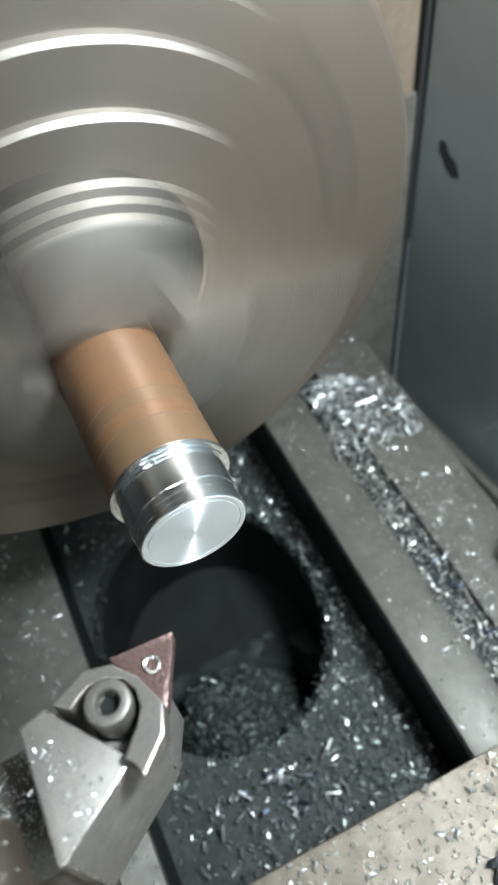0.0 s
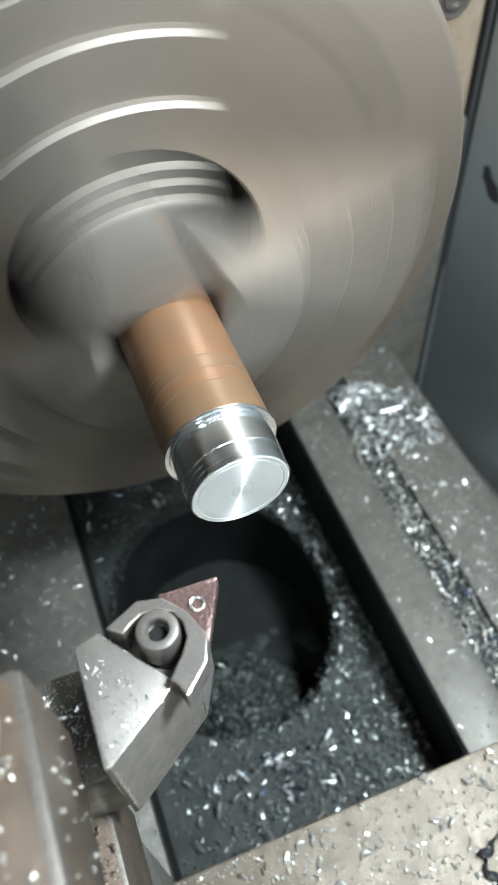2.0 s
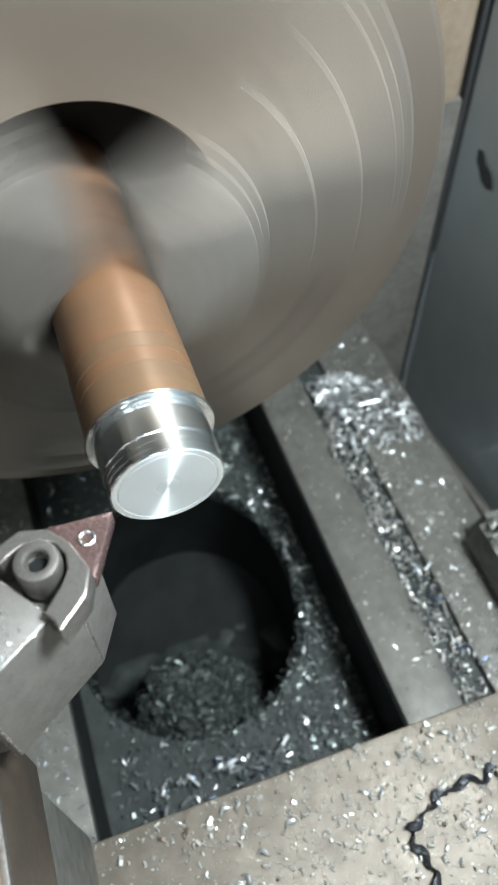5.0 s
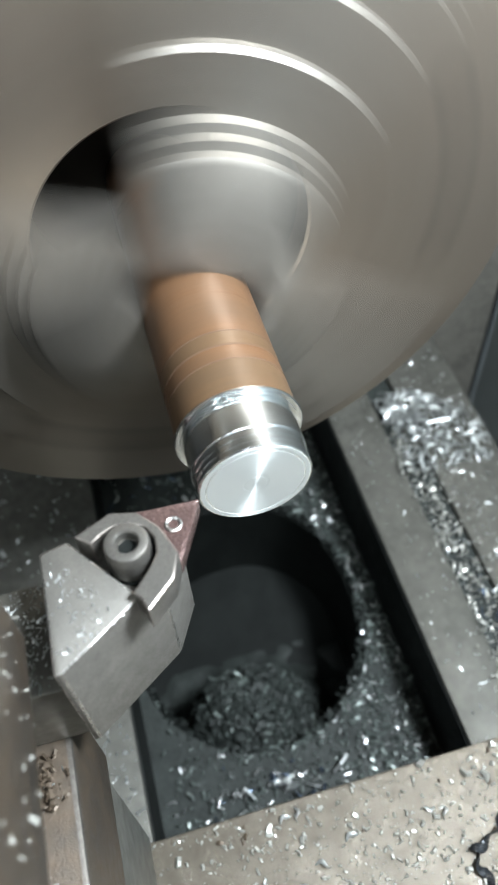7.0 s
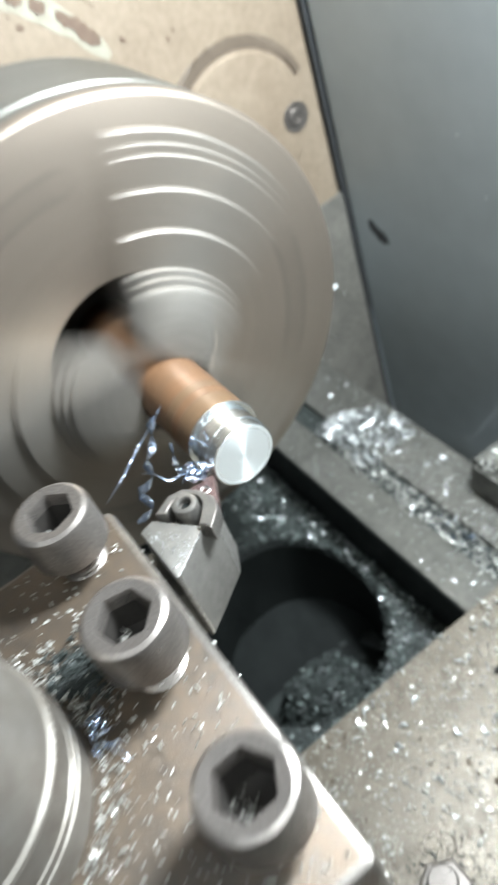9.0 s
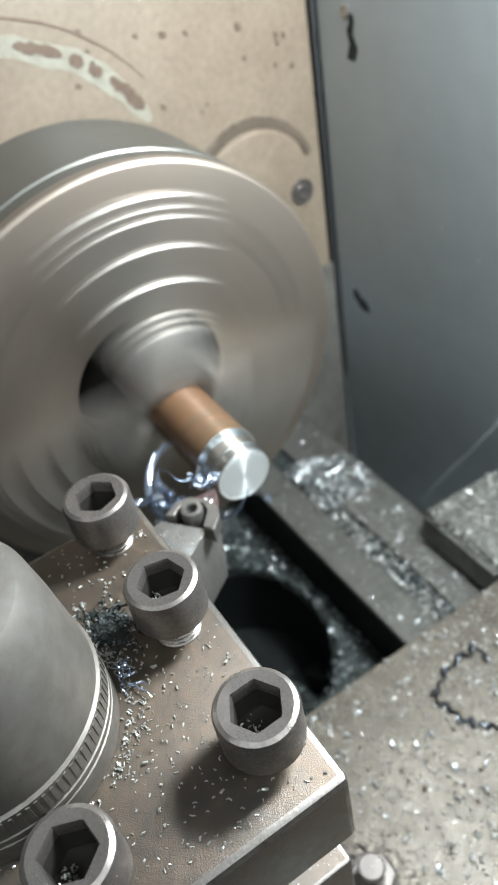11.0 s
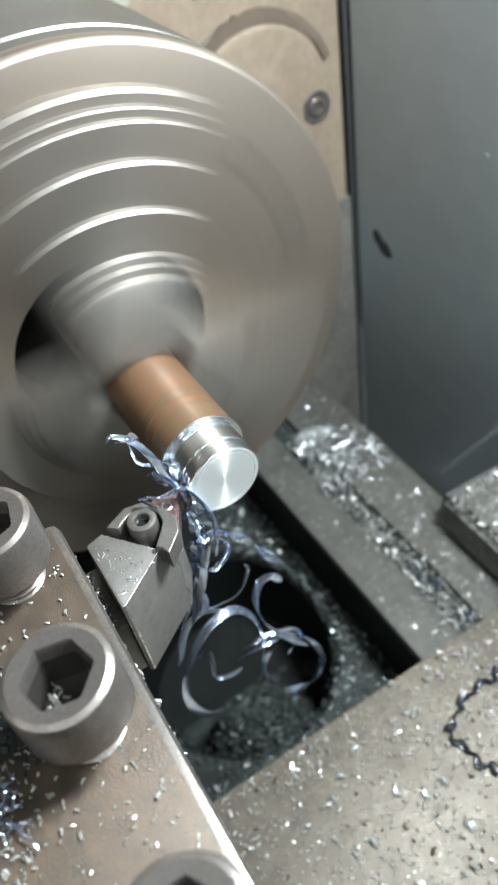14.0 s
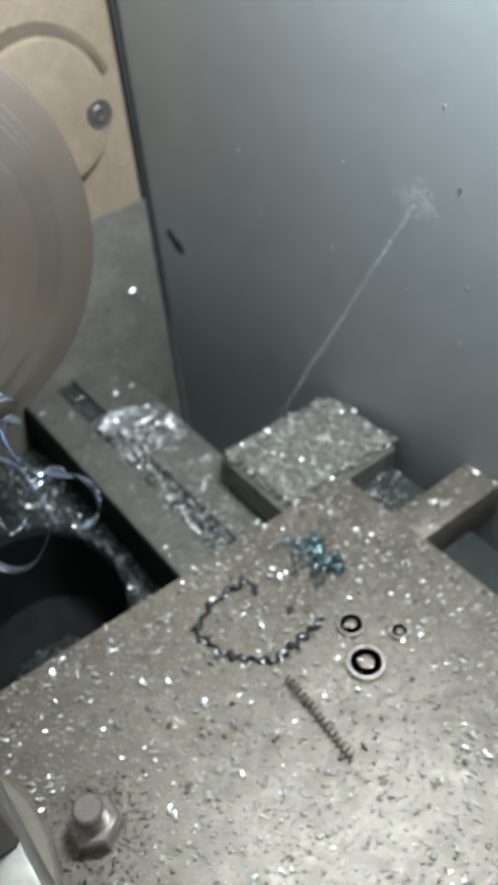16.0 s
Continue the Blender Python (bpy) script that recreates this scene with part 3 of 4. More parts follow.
def tool_holder():
    # laid out from the tip of the insert, which stands 12.6 units off the axis
    h = thing("tool_holder", (20, -52, -34), "dark steel lathe tool holder with a clamped insert", "tool holder")
    bm = bmesh.new()          # head and nose in one block, stepped down where the clamp sits
    back, front = [(33.0, -35.0), (6.6, -35.0), (5.2, -29.2)], [(3.2, -19.5), (3.0, -8.5), (7.5, -6.5), (18.4, -12.2)]
    corner, tail = (21.6, -16.9), (33.0, -33.6)
    outline = back + front + [corner, tail]
    low = [bm.verts.new((x, y, -34.2)) for x, y in outline]
    seat, high = {}, {}
    for p in [back[2]] + front + [corner]:
        seat[p] = bm.verts.new((*p, -1.5))
    for p in back + [corner, tail]:
        high[p] = bm.verts.new((*p, 3.7))
    bm.faces.new(list(reversed(low)))
    bm.faces.new([seat[p] for p in [back[2]] + front + [corner]])
    bm.faces.new([high[p] for p in back + [corner, tail]])
    bm.faces.new((seat[back[2]], seat[corner], high[corner], high[back[2]]))
    m = len(outline)
    for k in range(m):
        p, q = outline[k], outline[(k + 1) % m]
        up = high if p in high and q in high else seat
        wall = [low[k], low[(k + 1) % m], up[q]] + [up[p]]
        if up is high and q == corner:
            wall = [low[k], low[(k + 1) % m], seat[q], up[q], up[p]]
        elif up is high and p in seat:
            wall = [low[k], low[(k + 1) % m], up[q], up[p], seat[p]]
        elif up is high and q in seat:
            wall = [low[k], low[(k + 1) % m], seat[q], up[q], up[p]]
        bm.faces.new(wall)
    bmesh.ops.recalc_face_normals(bm, faces=bm.faces[:])
    sharp = [e for e in bm.edges if e.calc_face_angle(0) > 0.3]
    bmesh.ops.bevel(bm, geom=sharp, offset=0.36, segments=2, affect="EDGES", profile=0.5, material=1)
    part("head", bm, HOLDER, h, "", 28, (BRIGHT,))
    bm = bmesh.new()
    box(bm, 6.4, 31.0, -100, -34.9, -34.2, -8.0, 0.5)
    part("shank", bm, DARK_STEEL, h, "dark shank")
    bm = bmesh.new()          # wedge clamp round the screw
    prism(bm, [(6.3, -27.4), (2.6, -19.5), (4.0, -14.0), (8.6, -10.2), (15.5, -7.6), (21.0, -9.6), (26.6, -15.7), (23.4, -16.6), (21.9, -18.0), (17.0, -13.5),
               (14.5, -11.9), (11.0, -11.6), (8.0, -13.0), (6.2, -16.0), (6.2, -19.5), (7.6, -22.3), (9.0, -24.2)], -1.4, 6.4, 0.4, 2, 1)
    part("clamp", bm, CLAMP, h, "grey wedge clamp", 20, (SCREW,))
    sc = [(-1.0, 4.4), (0.2, 4.75), (6.9, 4.75), (7.6, 4.4), (7.85, 3.6), (7.8, 2.7), (7.3, 2.35), (5.0, 2.25)]
    bm = bmesh.new()
    lathe(bm, [(z, r) for z, r in sc], 40, "z", 11.2, -17.2)
    part("clamp_screw", bm, CLAMP, h, "worn steel recessed clamp screw")
    # black plug and flange stand in for shade in socket and clamp pocket
    bm = bmesh.new()
    lathe(bm, [(-1.2, 5.6), (-0.9, 5.6), (-0.7, 2.2), (5.15, 2.2), (5.2, 0.1)], 6, "z", 11.2, -17.2)
    part("screw_socket", bm, PIT, h, "socket plugged dark for its shade")
    bm = bmesh.new()          # triangular insert with a rounded tip
    pts = []
    for (cx, cy), a0 in (((1.0, -1.5), 25), ((14.0, -7.6), -100), ((0.6, -14.0), 150)):
        for k in range(4):
            a = radians(a0 + k * 40 - 20)
            pts.append((cx + 0.8 * math.cos(a), cy + 0.8 * math.sin(a)))
    cxm, cym = sum(p[0] for p in pts) / len(pts), sum(p[1] for p in pts) / len(pts)
    pts.sort(key=lambda p: math.atan2(p[1] - cym, p[0] - cxm))
    prism(bm, pts, -4.2, 0.3, 0.25)
    part("insert", bm, CARBIDE, h, "reddish coated carbide insert")
    bm = bmesh.new()
    lathe(bm, [(-0.5, 1.95), (0.5, 1.95), (0.75, 1.6), (0.55, 1.15), (-0.1, 0.9), (-0.1, 0.1)], 24, "z", 5.3, -7.2)
    part("insert_screw", bm, BRIGHT, h, "small bright insert screw")
    for o in h.children:
        for v in o.data.vertices:
            v.co.y -= 12.6 * U
    CARRIAGE.append(h)


def tool_post():
    p = thing("tool_post", (80, -115, -84), "worn brown steel four-way tool post with socket screws", "tool post")
    bm = bmesh.new()
    box(bm, 21, 147, -174, -52.3, 0, 36, 2.4, 2, 1)
    part("top_plate", bm, POST, p, "worn brown clamping plate", 28, (EDGE,))
    bm = bmesh.new()
    box(bm, 44, 117, -152, -79, -34, 0.5)
    part("core", bm, POST, p)
    bm = bmesh.new()
    box(bm, 20, 141, -176, -52.6, -84, -34.3, 1.4, 2, 1)
    part("lower_block", bm, POST, p, "", 28, (EDGE,))
    for x, y, top, tilt in ((33, -67, 59, 0.2), (79, -66, 61, 0.75), (127.5, -65, 58.5, 0.5), (131.5, -118, 59, 0.9)):
        socket_screw(x, y, top, p, tilt=tilt, low=34)
    bm = bmesh.new()          # centre nut with a knurled collar
    lathe(bm, [(36, 33.8), (36.5, 34.5), (44, 34.5), (44.3, 34.1), (44.8, 34.1), (45.1, 34.5), (47, 34.5), (47.3, 34.1), (47.8, 34.1), (48.1, 34.5), (55.8, 34.3), (56.6, 33.4), (62, 33.1), (80, 31), (92, 29), (97, 26), (99, 20), (100, 8)], 72, "z", 80, -125)
    nut = part("centre_nut", bm, NUTSTEEL, p, "steel clamping nut with a knurled collar")
    bm = bmesh.new()
    n = 96
    for k in range(n):
        a = 2 * math.pi * k / n
        c, s = math.cos(a), math.sin(a)
        q = [Vector((80 + r * c - w * s, -125 + r * s + w * c, z)) for r in (33.6, 34.6) for w in (-0.45, 0.45) for z in (49, 55)]
        vs = [bm.verts.new(v) for v in q]
        for f in ((0, 1, 3, 2), (4, 6, 7, 5), (0, 4, 5, 1), (2, 3, 7, 6), (0, 2, 6, 4), (1, 5, 7, 3)):
            bm.faces.new([vs[i] for i in f])
    part("knurl", bm, NUTSTEEL, nut)
    CARRIAGE.append(p)


def compound_slide():
    c = thing("compound_slide", (90, -110, TOP_Z), "oily iron compound slide under the tool post", "compound slide")
    bm = bmesh.new()
    box(bm, 26, 240, -176, -53, -161.9, -84.5, 2)
    part("slide", bm, IRON, c)
    bm = bmesh.new()
    lathe(bm, [(-161.9, 10.6), (-161, 11.5), (-154, 11.5), (-153, 10.2)], 6, "z", 115, -30)
    nut = part("nut", bm, SCREW, c, "hexagon clamping nut")
    bm = bmesh.new()
    lathe(bm, [(-155, 6.4), (-143, 6.4), (-142, 5.4)], 24, "z", 115, -30)
    part("stud", bm, SCREW, nut)
    bm = bmesh.new()          # round swivel base with a chamfered rim
    lathe(bm, [(-161.8, 66), (-154.5, 66), (-153, 64.5), (-153, 20)], 96, "z", 100, -112)
    part("swivel_base", bm, SLIDE, c, "round scuffed swivel base")
    CARRIAGE.append(c)


def cross_slide():
    c = thing("cross_slide", (120, 0, -190), "scuffed iron cross slide covered with fine chips", "cross slide")
    bm = bmesh.new()
    box(bm, 29, 420, -210, 184, -192, TOP_Z, 1.2)
    part("table", bm, SLIDE, c)
    for x, y, q in ((110, 116, 7.5), (130, 107, 10), (128, 131, 5), (84, 99, 2.4)):
        oiler(x, y, q, c)
    CARRIAGE.append(c)


def saddle():
    s = thing("saddle", (60, 150, -204), "cast iron saddle wing astride the rear way", "saddle")
    bm = bmesh.new()
    vs = [(-56, 146, -204), (-52, 243, -204), (21, 243, -204), (21, 146, -204), (-52, 149, -176), (-47, 243, -176), (21, 243, -176), (21, 149, -176)]
    v = [bm.verts.new(q) for q in vs]
    for f in ((0, 1, 2, 3), (4, 7, 6, 5), (0, 4, 5, 1), (1, 5, 6, 2), (2, 6, 7, 3), (3, 7, 4, 0)):
        bm.faces.new([v[i] for i in f])
    bmesh.ops.recalc_face_normals(bm, faces=bm.faces[:])
    bmesh.ops.bevel(bm, geom=bm.edges[:], offset=5, segments=3, affect="EDGES")
    part("wing", bm, IRON, s)
    bm = bmesh.new()
    box(bm, 20.5, 62, 131, 236, -204, -196, 1)
    part("recess", bm, DIRT_SHADE, s, "dark recess")
    bm = bmesh.new()
    box(bm, 62, 88, 131, 258, -204, -176, 2)
    part("rear_bar", bm, SLIDE, s)
    # the dark shelf stands in for the shade of a deep pocket
    bm = bmesh.new()
    box(bm, 88, 420, 131, 234, -204, -199, 1)
    part("rear_shelf", bm, DIRT_SHADE, s, "shelf behind the slide, dark for a pocket's shade")
    bm = bmesh.new()
    box(bm, 32, 420, -210, 131, -200, -192.3, 1)
    part("bridge", bm, IRON, s)
    CARRIAGE.append(s)


def wander(a, b, turns, radius, n=40, seed=1, squash=0.6):
    """Points of a loose curl that winds round the way from a to b."""
    rnd = random.Random(seed)
    a, b = Vector(a), Vector(b)
    d = (b - a).normalized()
    s = d.cross(Vector((0.31, 0.2, 0.93))).normalized()
    u = d.cross(s)
    ph, out = rnd.uniform(0, 6.28), []
    for i in range(n + 1):
        f = i / n
        g = 2 * math.pi * turns * f + ph
        r = radius * (0.6 + 0.4 * math.sin(5 * f + ph))
        out.append(a.lerp(b, f) + s * (r * math.cos(g)) + u * (r * squash * math.sin(g)) + Vector([rnd.uniform(-0.12, 0.12) for _ in range(3)]))
    return out


RIGHT, RISE, OUT = Vector((0.395, 0.918, 0.0)), Vector((-0.66, 0.285, 0.69)), Vector((0.64, -0.27, 0.72))


def ring(c, r, start, sweep, n=40, tilt=0.25, grow=0.0):
    """Points of an open loop about c, which leans back and turns a little out of its plane."""
    out = []
    for i in range(n + 1):
        a = radians(start + sweep * i / n)
        q = r * (1 + grow * i / n)
        out.append(Vector(c) + RIGHT * (q * math.cos(a)) + RISE * (q * math.sin(a)) + OUT * (tilt * q * math.sin(a + 0.7) + 4 * i / n))
    return out


def swarf(name, base, strands, label):
    s = thing(name, base, label, "metal swarf")
    for path, w, t, tw in strands:
        bm = bmesh.new()
        tube(bm, path, w * 1.2, t, 6, tw)
        part("ribbon", bm, SWARF, s)
    return s


def spline(points, n=9, lean=0.0, jitter=0.0, seed=1):
    """A smooth path in the plane across the bed (y, z) through a few bends; lean: how far it comes forward on the way."""
    rnd = random.Random(seed)
    p = [Vector((0, y, z)) for y, z in points]
    p = [2 * p[0] - p[1]] + p + [2 * p[-1] - p[-2]]
    out, total = [], (len(p) - 3) * n
    for k in range(1, len(p) - 2):
        for i in range(n + (1 if k == len(p) - 3 else 0)):
            t = i / n
            v = 0.5 * (2 * p[k] + (p[k + 1] - p[k - 1]) * t + (2 * p[k - 1] - 5 * p[k] + 4 * p[k + 1] - p[k + 2]) * t * t + (3 * p[k] - p[k - 1] - 3 * p[k + 1] + p[k + 2]) * t ** 3)
            f = ((k - 1) * n + i) / total
            out.append(v + Vector((1 + lean * f + 1.5 * math.sin(7 * f + seed), rnd.uniform(-jitter, jitter), rnd.uniform(-jitter, jitter))))
    return out


def nest():
    x = 1.0
    big = [(-26, -84), (-37, -90), (-41, -111), (-36, -131), (-25, -140), (-10, -134), (-4, -114), (-3, -88), (-10, -68), (-20, -64), (-30, -70), (-39, -84)]
    column = [(-14, 4), (-13, -11), (-14, -25), (-21, -41), (-30, -63)]
    strands = [
        (spline(big, 8, 5), 1.5, 0.25, 0.03),
        (spline([(-12, -69), (-21, -64), (-31, -71), (-39, -86)], 10, -2), 1.3, 0.25, 0.02),
        (spline([(-25, -88), (-27, -110), (-24, -115), (-15, -113)], 8), 0.9, 0.25, 0.04),
        (spline([(11, -72), (8, -64), (3, -64), (-1, -74), (-1, -87), (4, -101), (15, -121)], 8, 4), 1.3, 0.28, 0.05),
        (spline([(-13, -106), (1, -106), (13, -117), (21, -134), (21, -152), (13, -161), (1, -153), (-5, -134), (-5, -118), (2, -111)], 8, 4, 0.25, 5), 1.25, 0.35, 0.22),
        (spline([(-15, -109), (-2, -104), (9, -108), (14, -118), (6, -122)], 8, 3, 0.2, 6), 1.6, 0.3, 0.18),
        (spline([(-18, -19), (-10, -21), (-1, -31), (6, -44), (13, -57)], 10, 6, 0.2, 7), 1.5, 0.4, 0.28),
        (spline([(-17, -22), (-8, -23), (2, -36), (12, -55)], 10, 3, 0.2, 8), 0.9, 0.3, 0.3),
        (spline([(-12, -20), (-6, -29), (-7, -38), (-13, -41), (-17, -33), (-13, -22)], 8, 3), 1.0, 0.28, 0.05),
        (spline([(-1, -48), (0, -58), (-5, -66), (-15, -65), (-25, -65)], 8, -3, 0.25, 9), 0.6, 0.25, 0.12),
        (spline([(-31, 37), (-28, 38), (-23, 33), (-20, 25), (-18, 14), (-14, 3)], 8, 0, 0.1, 10), 1.0, 0.28, 0.07),
        (spline([(-28, 35), (-24, 36), (-21, 31)], 8, -2, 0.15, 11), 1.1, 0.3, 0.15),
        (spline([(-26, 12), (-20, 7), (-14, 6), (-9, -9), (-10, -21)], 8, 3), 1.1, 0.28, 0.06),
        (spline([(-24, 9), (-18, 9), (-12, 3), (-8, -12), (-12, -26)], 8, 5), 1.0, 0.28, 0.08),
        (spline([(-25, 12), (-27, 10), (-24, 7)], 8, 2), 1.1, 0.35, 0.1),
    ]
    for k in range(6):          # twisted column below the tip
        rnd = random.Random(70 + k)
        a = rnd.randint(0, 1)
        pts = [(y + rnd.uniform(-2.6, 2.6), z + rnd.uniform(-2, 2)) for y, z in column[a:a + 4]]
        strands.append((spline(pts, 10, rnd.uniform(-4, 4), 0.25, 80 + k), rnd.uniform(0.9, 1.5), 0.35, rnd.uniform(0.12, 0.4)))
    for k in range(5):
        strands.append((wander((x, -15 - k, 2 - 9 * k), (x + 2, -11 - 3 * k, -10 - 12 * k), 1.3, 2.6, 26, 90 + k), 1.0, 0.3, 0.22))
    return swarf("swarf_nest", (0, -14, 0), strands, "tangled bluish aluminium swarf hanging from the tool tip")


def tip_curl():
    return swarf("swarf_curl", (0, -13, 0), [
        (wander((-1, -14, 2), (-9, -20, 8), 1.8, 2.2, 26, 21), 0.9, 0.25, 0.2),
        (wander((-2, -13, 1), (-14, -17, 3), 1.4, 2.6, 24, 22), 0.8, 0.25, 0.15),
        (wander((-1, -12, 3), (-7, -15, 9), 1.2, 1.8, 22, 25), 1.3, 0.3, 0.12),
        (wander((-3, -14, 0), (-6, -22, 5), 1.5, 2.0, 22, 26), 1.2, 0.3, 0.16),
        (wander((-4, -16, 4), (-20, -27, 10), 1.0, 2.6, 24, 23), 0.5, 0.2, 0.1),
    ], "small blue and white swarf curls at the insert")


def streamer():
    """A twisted string of swarf that streams from the tool towards the operator's side."""
    return swarf("swarf_streamer", (0, 0, 0), [
        (wander((-4, 0, 22), (4, -9, -20), 3.4, 3.2, 60, 34), 1.3, 0.3, 0.25),
        (wander((0, 4, 8), (2, 10, -8), 1.2, 2.4, 24, 35), 1.0, 0.28, 0.2),
        (wander((-4, 2, 24), (6, -24, -6), 0.6, 1.2, 40, 36), 0.4, 0.2, 0.1),
    ], "loose twisted string of bright swarf beside the tool")


def first_chip():
    """A tight golden curl that stands off the tip as the cut begins."""
    pts = [Vector((0.5 + 0.75 * math.cos(i * 0.85), 7.5 * i / 60, 0.75 * math.sin(i * 0.85))) for i in range(61)]
    s = thing("swarf_bud", (0, 0, 0), "tiny golden curl of swarf at the tool tip", "metal swarf")
    bm = bmesh.new()
    tube(bm, pts, 0.42, 0.2, 6, 0.1)
    part("ribbon", bm, GOLD, s)
    return s


def flying_coil(name):
    s = thing(name, (0, 0, 0), "loose bright coil of aluminium swarf thrown off the tool", "metal swarf")
    for turns, seed, wide, shift in ((2.6, 3.1, 2.0, (0, 0, 6)), (1.3, 8.4, 2.3, (3, 4, -14)), (0.9, 5.7, 1.6, (-3, -5, 12))):
        pts = []
        for i in range(71):
            f = i / 70
            a = f * 2 * math.pi * turns + seed
            r = (7 + 8 * f) * (1 + 0.55 * noise.noise(Vector((f * 6, seed, 0))))
            pts.append(Vector((r * 0.6 * math.sin(a), r * math.cos(a), 20 - 44 * f + 5 * math.sin(a * 1.3) + 7 * noise.noise(Vector((f * 9, seed, 7))))) + Vector(shift))
        bm = bmesh.new()
        tube(bm, pts, wide, 0.3, 6, 0.1)
        part("ribbon", bm, SWARF, s)
    return s


def bar_wrap():
    strands = [
        (ring((-16, 0, 0), 17.5, 150, 210, 40, 0.35), 1.0, 0.3, 0.05),
        (ring((-24, -4, 2), 19, 80, 150, 40, -0.5), 1.3, 0.3, 0.06),
        (wander((-12, -14, 6), (-26, -30, 14), 1.6, 5, 36, 31), 1.5, 0.35, 0.12),
        (wander((-30, -12, 16), (-20, -26, -6), 1.4, 4, 36, 37), 1.7, 0.35, 0.1),
        (wander((-6, 8, 8), (2, 16, -16), 1.8, 3.0, 36, 32), 1.2, 0.35, 0.2),
        (wander((-16, -22, 0), (-8, -14, -10), 1.6, 5, 36, 38), 1.2, 0.3, 0.15),
        (wander((-24, -26, 10), (-14, -16, 4), 2.2, 4.5, 40, 39), 1.0, 0.3, 0.18),
        (wander((-20, -16, -8), (-34, -28, 2), 1.8, 4, 36, 40), 1.1, 0.3, 0.2),
    ]
    return swarf("swarf_wrap", (-20, 0, 0), strands, "bluish swarf ribbons wound round the turning bar")


def oiler(x, y, r, parent):
    bm = bmesh.new()
    lathe(bm, [(TOP_Z - 0.2, r), (TOP_Z + 1.2, r), (TOP_Z + 1.6, r * 0.9), (TOP_Z + 1.5, r * 0.74), (TOP_Z + 0.3, r * 0.7), (TOP_Z + 0.3, r * 0.42), (TOP_Z + 1.6, r * 0.36), (TOP_Z + 1.9, r * 0.2)], 32, "z", x, y)
    cup = part("oiler", bm, POST, parent, "round dark steel ball oiler")
    bm = bmesh.new()
    lathe(bm, [(TOP_Z + 1.5, r * 0.74), (TOP_Z + 1.75, r * 0.78), (TOP_Z + 1.75, r * 0.9), (TOP_Z + 1.5, r * 0.93)], 32, "z", x, y)
    part("rim", bm, SCREW, cup, "rubbed bright rim")


def litter():
    def on_slide():
        return RND.uniform(30.5, 300), RND.uniform(-52, 183)
    base = (120, 60, TOP_Z)

    def free(x, y):
        return (x - 115) ** 2 + (y + 30) ** 2 > 23 ** 2
    spots = [(x, y, TOP_Z + 0.1) for x, y in (on_slide() for _ in range(9500)) if free(x, y)]
    CARRIAGE.append(flakes("fine_chips", spots, 0.62, DULLCHIP, base, "fine bright aluminium chips on the cross slide", "metal chips", 1, 0.9, 0.6))
    spots = [(x, y, TOP_Z + 0.1) for x, y in (on_slide() for _ in range(3000)) if free(x, y)]
    CARRIAGE.append(flakes("coarse_chips", spots, 1.5, DULLCHIP, base, "curled bright chips scattered on the cross slide", "metal chips", 2, 1.0, 0.5))
    spots = [(x, y, TOP_Z + 0.1) for x, y in (on_slide() for _ in range(300)) if free(x, y)]
    CARRIAGE.append(flakes("dark_chips", spots, 1.5, RUSTCHIP, base, "dark oily chips scattered on the cross slide", "metal chips", 3, 1.1, 0.6))
    # curls lying on the cross slide
    def curl(name, paths, w, t, mat, at, label):
        s = thing(name, (*at, TOP_Z), label, "metal swarf")
        for p in paths:
            bm = bmesh.new()
            tube(bm, p, w, t, 6, 0.15)
            part("ribbon", bm, mat, s)
        CARRIAGE.append(s)
    zc = TOP_Z + 1.4
    curl("coiled_chip", [[Vector((113 + 48 * f, 73 - 3 * f + 2.0 * math.cos(f * 105), zc + 1.2 + 2.0 * math.sin(f * 105))) for f in (i / 260 for i in range(261))]], 0.5, 0.4, RUSTCHIP, (135, 72), "long tightly coiled brown chip on the cross slide")
    loop = [wander((63, 54, zc), (55, 72, zc), 2.5, 2, 30, 41, 0.3), wander((55, 72, zc), (55, 94, zc), 2.0, 2.4, 30, 42, 0.3), wander((55, 94, zc), (66, 92, zc), 1, 1.6, 16, 43, 0.3),
            wander((63, 54, zc), (84, 58, zc), 3, 2.4, 30, 44, 0.3), wander((84, 58, zc), (102, 74, zc), 4, 2.4, 40, 45, 0.3), wander((102, 74, zc), (99, 108, zc), 5, 2.4, 50, 46, 0.3)]
    curl("curled_chip_ring", loop, 1.7, 0.5, DARKSWARF, (80, 75), "dark wavy swarf ribbon lying in a ring on the slide")
    heap = [wander((64 + RND.uniform(-16, 22), 122 + RND.uniform(-6, 20), zc + k * 0.2), (64 + RND.uniform(-16, 22), 134 + RND.uniform(-14, 10), zc + 1 + k * 0.2), RND.uniform(1.5, 4), RND.uniform(2, 5), 40, 50 + k, 0.35) for k in range(20)]
    curl("curled_chip_heap", heap, 0.65, 0.25, TEAL, (72, 130), "small heap of teal curled swarf on the slide")
    # pile, gutter and ways
    pile = []
    for _ in range(330):
        x = -172 + 56 * RND.random() ** 1.1
        y = 112 + (RND.random() * 50) * min(1, 0.5 + (x + 172) / 60) - 1
        pile.append((x, y, RAIL_Z + 0.4 + 8 * RND.random() * max(0.1, 1 - abs(x + 148) / 30)))
    flakes("chip_pile", pile, 1.9, CHIP, (-150, 135, RAIL_Z), "heap of bright curled aluminium chips on the rear way", "metal chips", 4, 2.4, 0.2)
    gut = [(x, y, RAIL_Z + (0.3 if abs(y - 117.2) > 7 else -3.6) + 3 * RND.random()) for x, y in ((RND.uniform(-150, 200), 117 + RND.gauss(0, 5.0)) for _ in range(1100))]
